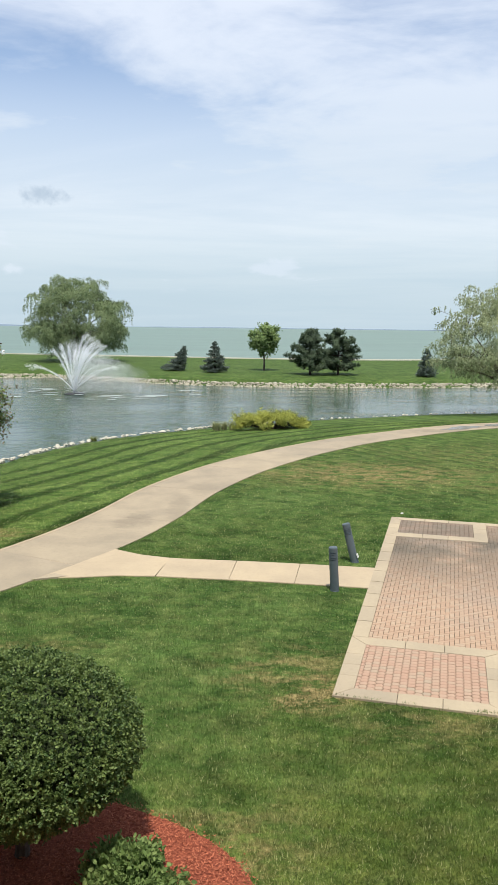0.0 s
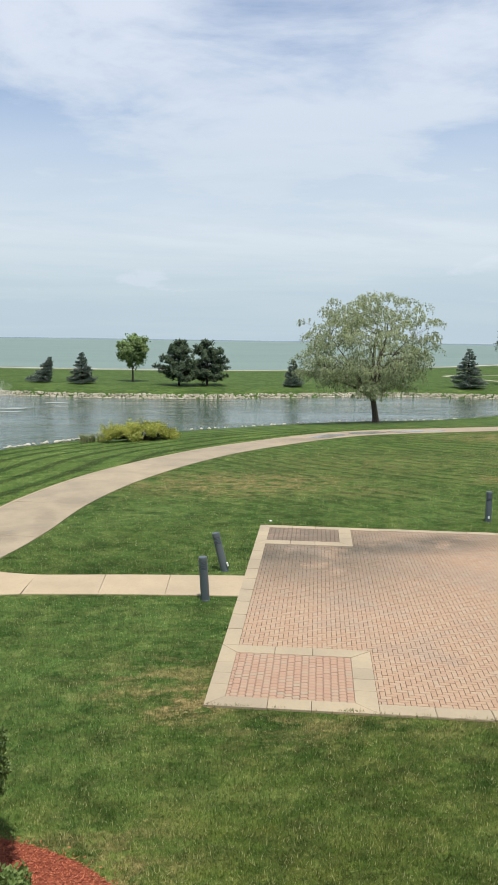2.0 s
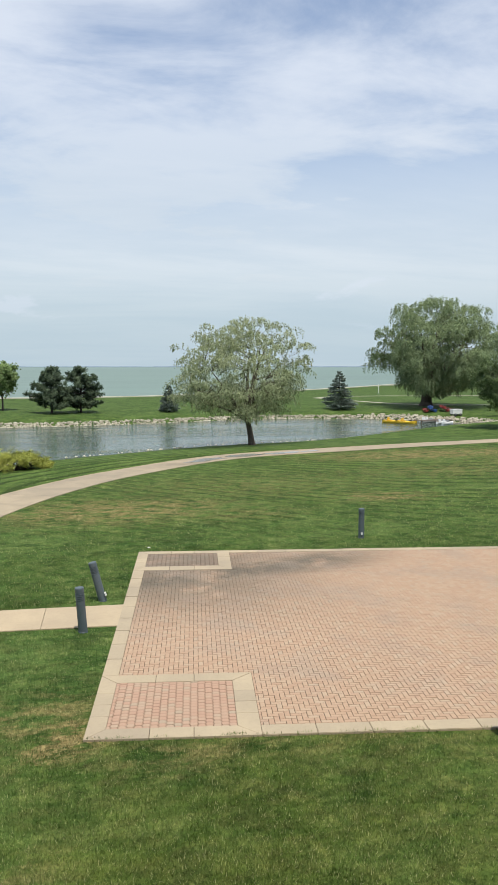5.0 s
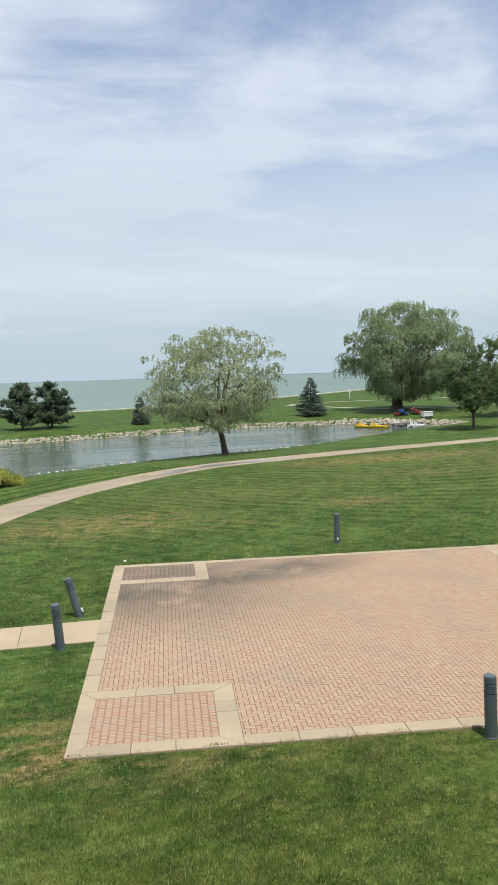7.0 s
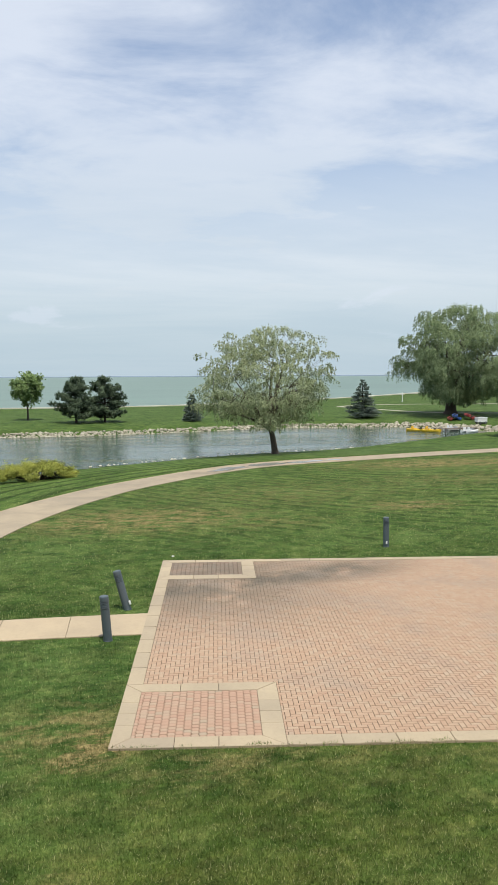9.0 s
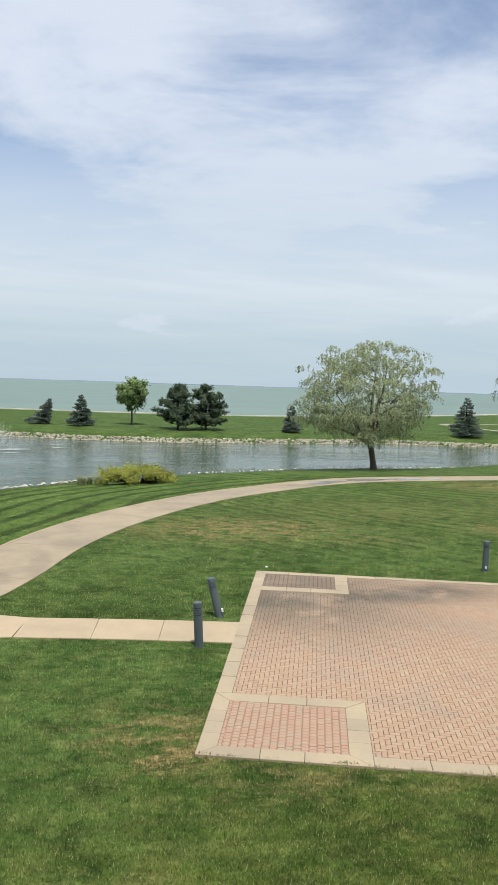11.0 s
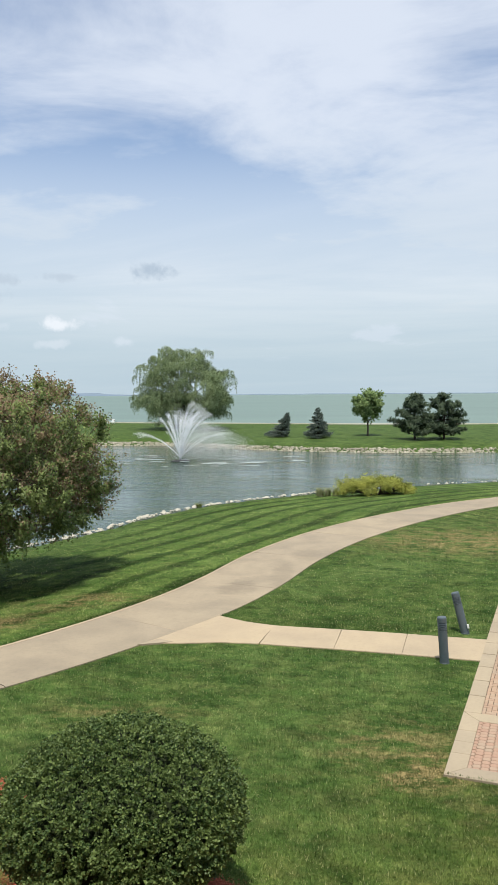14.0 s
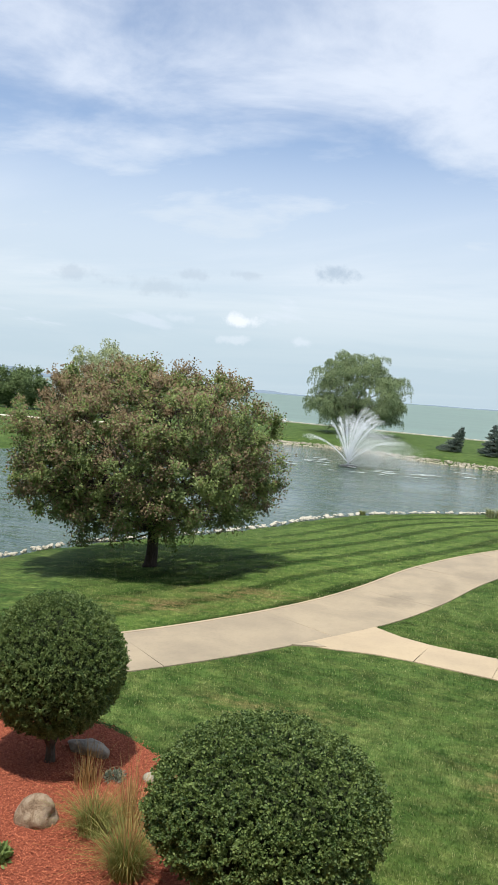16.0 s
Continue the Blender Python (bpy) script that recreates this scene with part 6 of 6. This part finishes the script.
def lay_pavers(v0, v1, u0, u1, single):
    """Columns of six-sided pavers, every other column moved by half a paver."""
    lx, ly, k = (v1 - v0) / 16.5, (u1 - u0) / 16, 0.016
    a, b = lx / 2, ly / 2
    hexagon = [(-a + k, -b), (a - k, -b), (a + k, 0), (a - k, b), (-a + k, b), (-a - k, 0)]
    one = mesh_of("paver", *paver_shape(hexagon), PAVER_ONE)
    V, F = [], []
    for i in range(18):
        for j in range(-1, 17):
            x, y = v0 + i * lx, u0 + (j + 0.5 + 0.5 * (i % 2)) * ly
            poly = [(p + x, q + y) for p, q in hexagon]
            whole = all(v0 <= p <= v1 and u0 <= q <= u1 for p, q in poly)
            dz = rng.uniform(-0.002, 0.002)
            if whole and single:
                ob = new("paver", one)
                ob.parent = patio
                ob.matrix_basis = pose(x, y, dz)
                continue
            for axis_no, limit, above in ((0, v0, True), (0, v1, False), (1, u0, True), (1, u1, False)):
                poly = clip_poly(poly, axis_no, limit, above) if poly else poly
            if len(poly) < 3 or np.ptp([p[0] for p in poly]) < 0.012 or np.ptp([p[1] for p in poly]) < 0.012:
                continue
            v, f = paver_shape(poly)
            if single:
                ob = new("paver", mesh_of("paver", v, f, PAVER_ONE))
                ob.parent = patio
                ob.matrix_basis = pose(0, 0, dz)
            else:
                n = len(V)
                V += [(p[0], p[1], p[2] + dz) for p in v]
                F += [tuple(q + n for q in g) for g in f]
    if not single:
        tagged(part("pavers", mesh_of("pavers", V, F, PAVER_MANY), None, patio), "six-sided pavers of a corner panel", "", "", "stuff")


lay_pavers(SW, STRIP0, E0, CROSS_N0, True)
lay_pavers(SW, STRIP0, CROSS_F1, E1, False)
lay_pavers(W - STRIP0, W - SW, E0, CROSS_N0, False)
lay_pavers(W - STRIP0, W - SW, CROSS_F1, E1, False)
lay_bricks()

# ---- grass blades on the nearer lawn ----
GX, GY = np.arange(-36, 42.1, 0.5), np.arange(5, 58.1, 0.5)
gx, gy = np.meshgrid(GX, GY)
GRID = np.stack([gx.ravel(), gy.ravel()], 1)
GRID_VALUES = [v.reshape(gx.shape) for v in (*land_values(GRID), land_heights(GRID), line_distance(GRID, PATH_LINE) - path_half(GRID))]


def at_points(P):
    """Land values at points, read from the half-metre grid."""
    i, j = np.clip((P[:, 0] + 36) / 0.5, 0, len(GX) - 1.001), np.clip((P[:, 1] - 5) / 0.5, 0, len(GY) - 1.001)
    a, b = i.astype(int), j.astype(int)
    s, t = i - a, j - b
    return [g[b, a] * (1 - s) * (1 - t) + g[b, a + 1] * s * (1 - t) + g[b + 1, a] * (1 - s) * t + g[b + 1, a + 1] * s * t for g in GRID_VALUES]


def blades(n, y0, y1, power, size, seed, name, label, reach=0.66):
    rng = np.random.default_rng(seed)
    Y = y0 + (y1 - y0) * rng.uniform(0, 1, n) ** power
    X = rng.uniform(-0.60, reach, n) * Y + rng.uniform(-1, 1, n)
    P = np.stack([X, Y], 1)
    q = (P - np.array(PATIO0)) @ np.array([PATIO_V, PATIO_U]).T
    # the edge is uneven, and in front of the patio the grass creeps over the border here and there
    v = q[:, 0]
    creep = np.clip(0.030 + 0.050 * np.sin(v * 1.9 + 0.6) * np.sin(v * 4.7) + 0.035 * np.sin(v * 11.3 + 1.0) + 0.02 * np.sin(v * 37.0), 0.004, 0.12)
    q = np.c_[q[:, 0] - (0.022 + 0.03 * np.sin(q[:, 0] * 5.1) * np.sin(q[:, 1] * 4.3) + 0.02 * np.sin(q.sum(1) * 17)), q[:, 1] - creep]
    keep = ~((q[:, 0] > -0.01) & (q[:, 0] < PATIO_W) & (q[:, 1] > -0.01) & (q[:, 1] < PATIO_L))
    P, lift = P[keep], np.where((q[keep, 1] + creep[keep] > 0.0) & (q[keep, 1] < 0.0) & (q[keep, 0] > 0.0), 0.034, 0.0)
    low = P[:, 1] < 12
    inside = np.zeros(len(P), bool)
    inside[low] = in_poly(P[low] + rng.normal(size=(low.sum(), 2)) * 0.05, BED)
    P, lift = P[~inside], lift[~inside]
    near_walk = (np.abs(P[:, 1] - 18.3) < 2) & (P[:, 0] < 3)
    off = np.ones(len(P), bool)
    W_ = P[near_walk]
    off[near_walk] = line_distance(W_, walk_line) > np.interp(W_[:, 0], [-5.0, -3.9, -3.0, -2.1, 2.6], [1.55, 1.25, 0.87, 0.74, 0.77])
    P, lift = P[off], lift[off]
    *values, h, to_path = at_points(P)
    ok = (to_path > 0.01) & (values[0] > 0.4)
    grass_mesh(P[ok], (h + lift)[ok], [v[ok] for v in values], size, rng, name, label)


def grass_mesh(P, h, values, size, rng, name, label):
    """One three-cornered blade at each point."""
    n = len(P)
    C = np.c_[P, h - 0.004]
    a = rng.uniform(0, 2 * math.pi, n)
    tilt = rng.uniform(0.3, 1.2, n)
    ln = size[0] * rng.uniform(0.6, 1.35, n)
    reach = np.c_[np.cos(a) * np.sin(tilt), np.sin(a) * np.sin(tilt), np.cos(tilt)]
    tip = C + reach * ln[:, None]
    side = np.c_[-np.sin(a), np.cos(a), np.zeros(n)] * size[1] * 0.5
    V = np.stack([C - side, C + side, tip], 1)
    up = np.cross(V[:, 1] - V[:, 0], V[:, 2] - V[:, 0])
    flip = up[:, 2] < 0
    V[flip] = V[flip][:, [1, 0, 2]]
    me = mesh_of(name, V.reshape(-1, 3), np.arange(3 * n).reshape(n, 3), BLADES, True)
    N = np.array([0, -0.12, 1.0]) + rng.normal(size=(n, 3)) * np.array([0.28, 0.28, 0])
    N = np.repeat(N / np.linalg.norm(N, axis=1)[:, None], 3, 0)
    me.normals_split_custom_set_from_vertices(N.tolist())
    for key, v in zip(("shore", "bank", "field", "dry", "lane"), values):
        attr = me.attributes.new(key, "FLOAT", "POINT")
        attr.data.foreach_set("value", np.repeat(v, 3).astype(np.float32))
    tagged(new(name, me), label, "grass", "", "stuff")


blades(400000, 6.5, 24.0, 1.5, (0.050, 0.012), 3, "grass_blades", "short green and straw-tipped lawn grass")
blades(330000, 19.0, 52.0, 1.3, (0.055, 0.020), 4, "lawn_tufts", "mown grass tufts further over the lawn", 0.82)
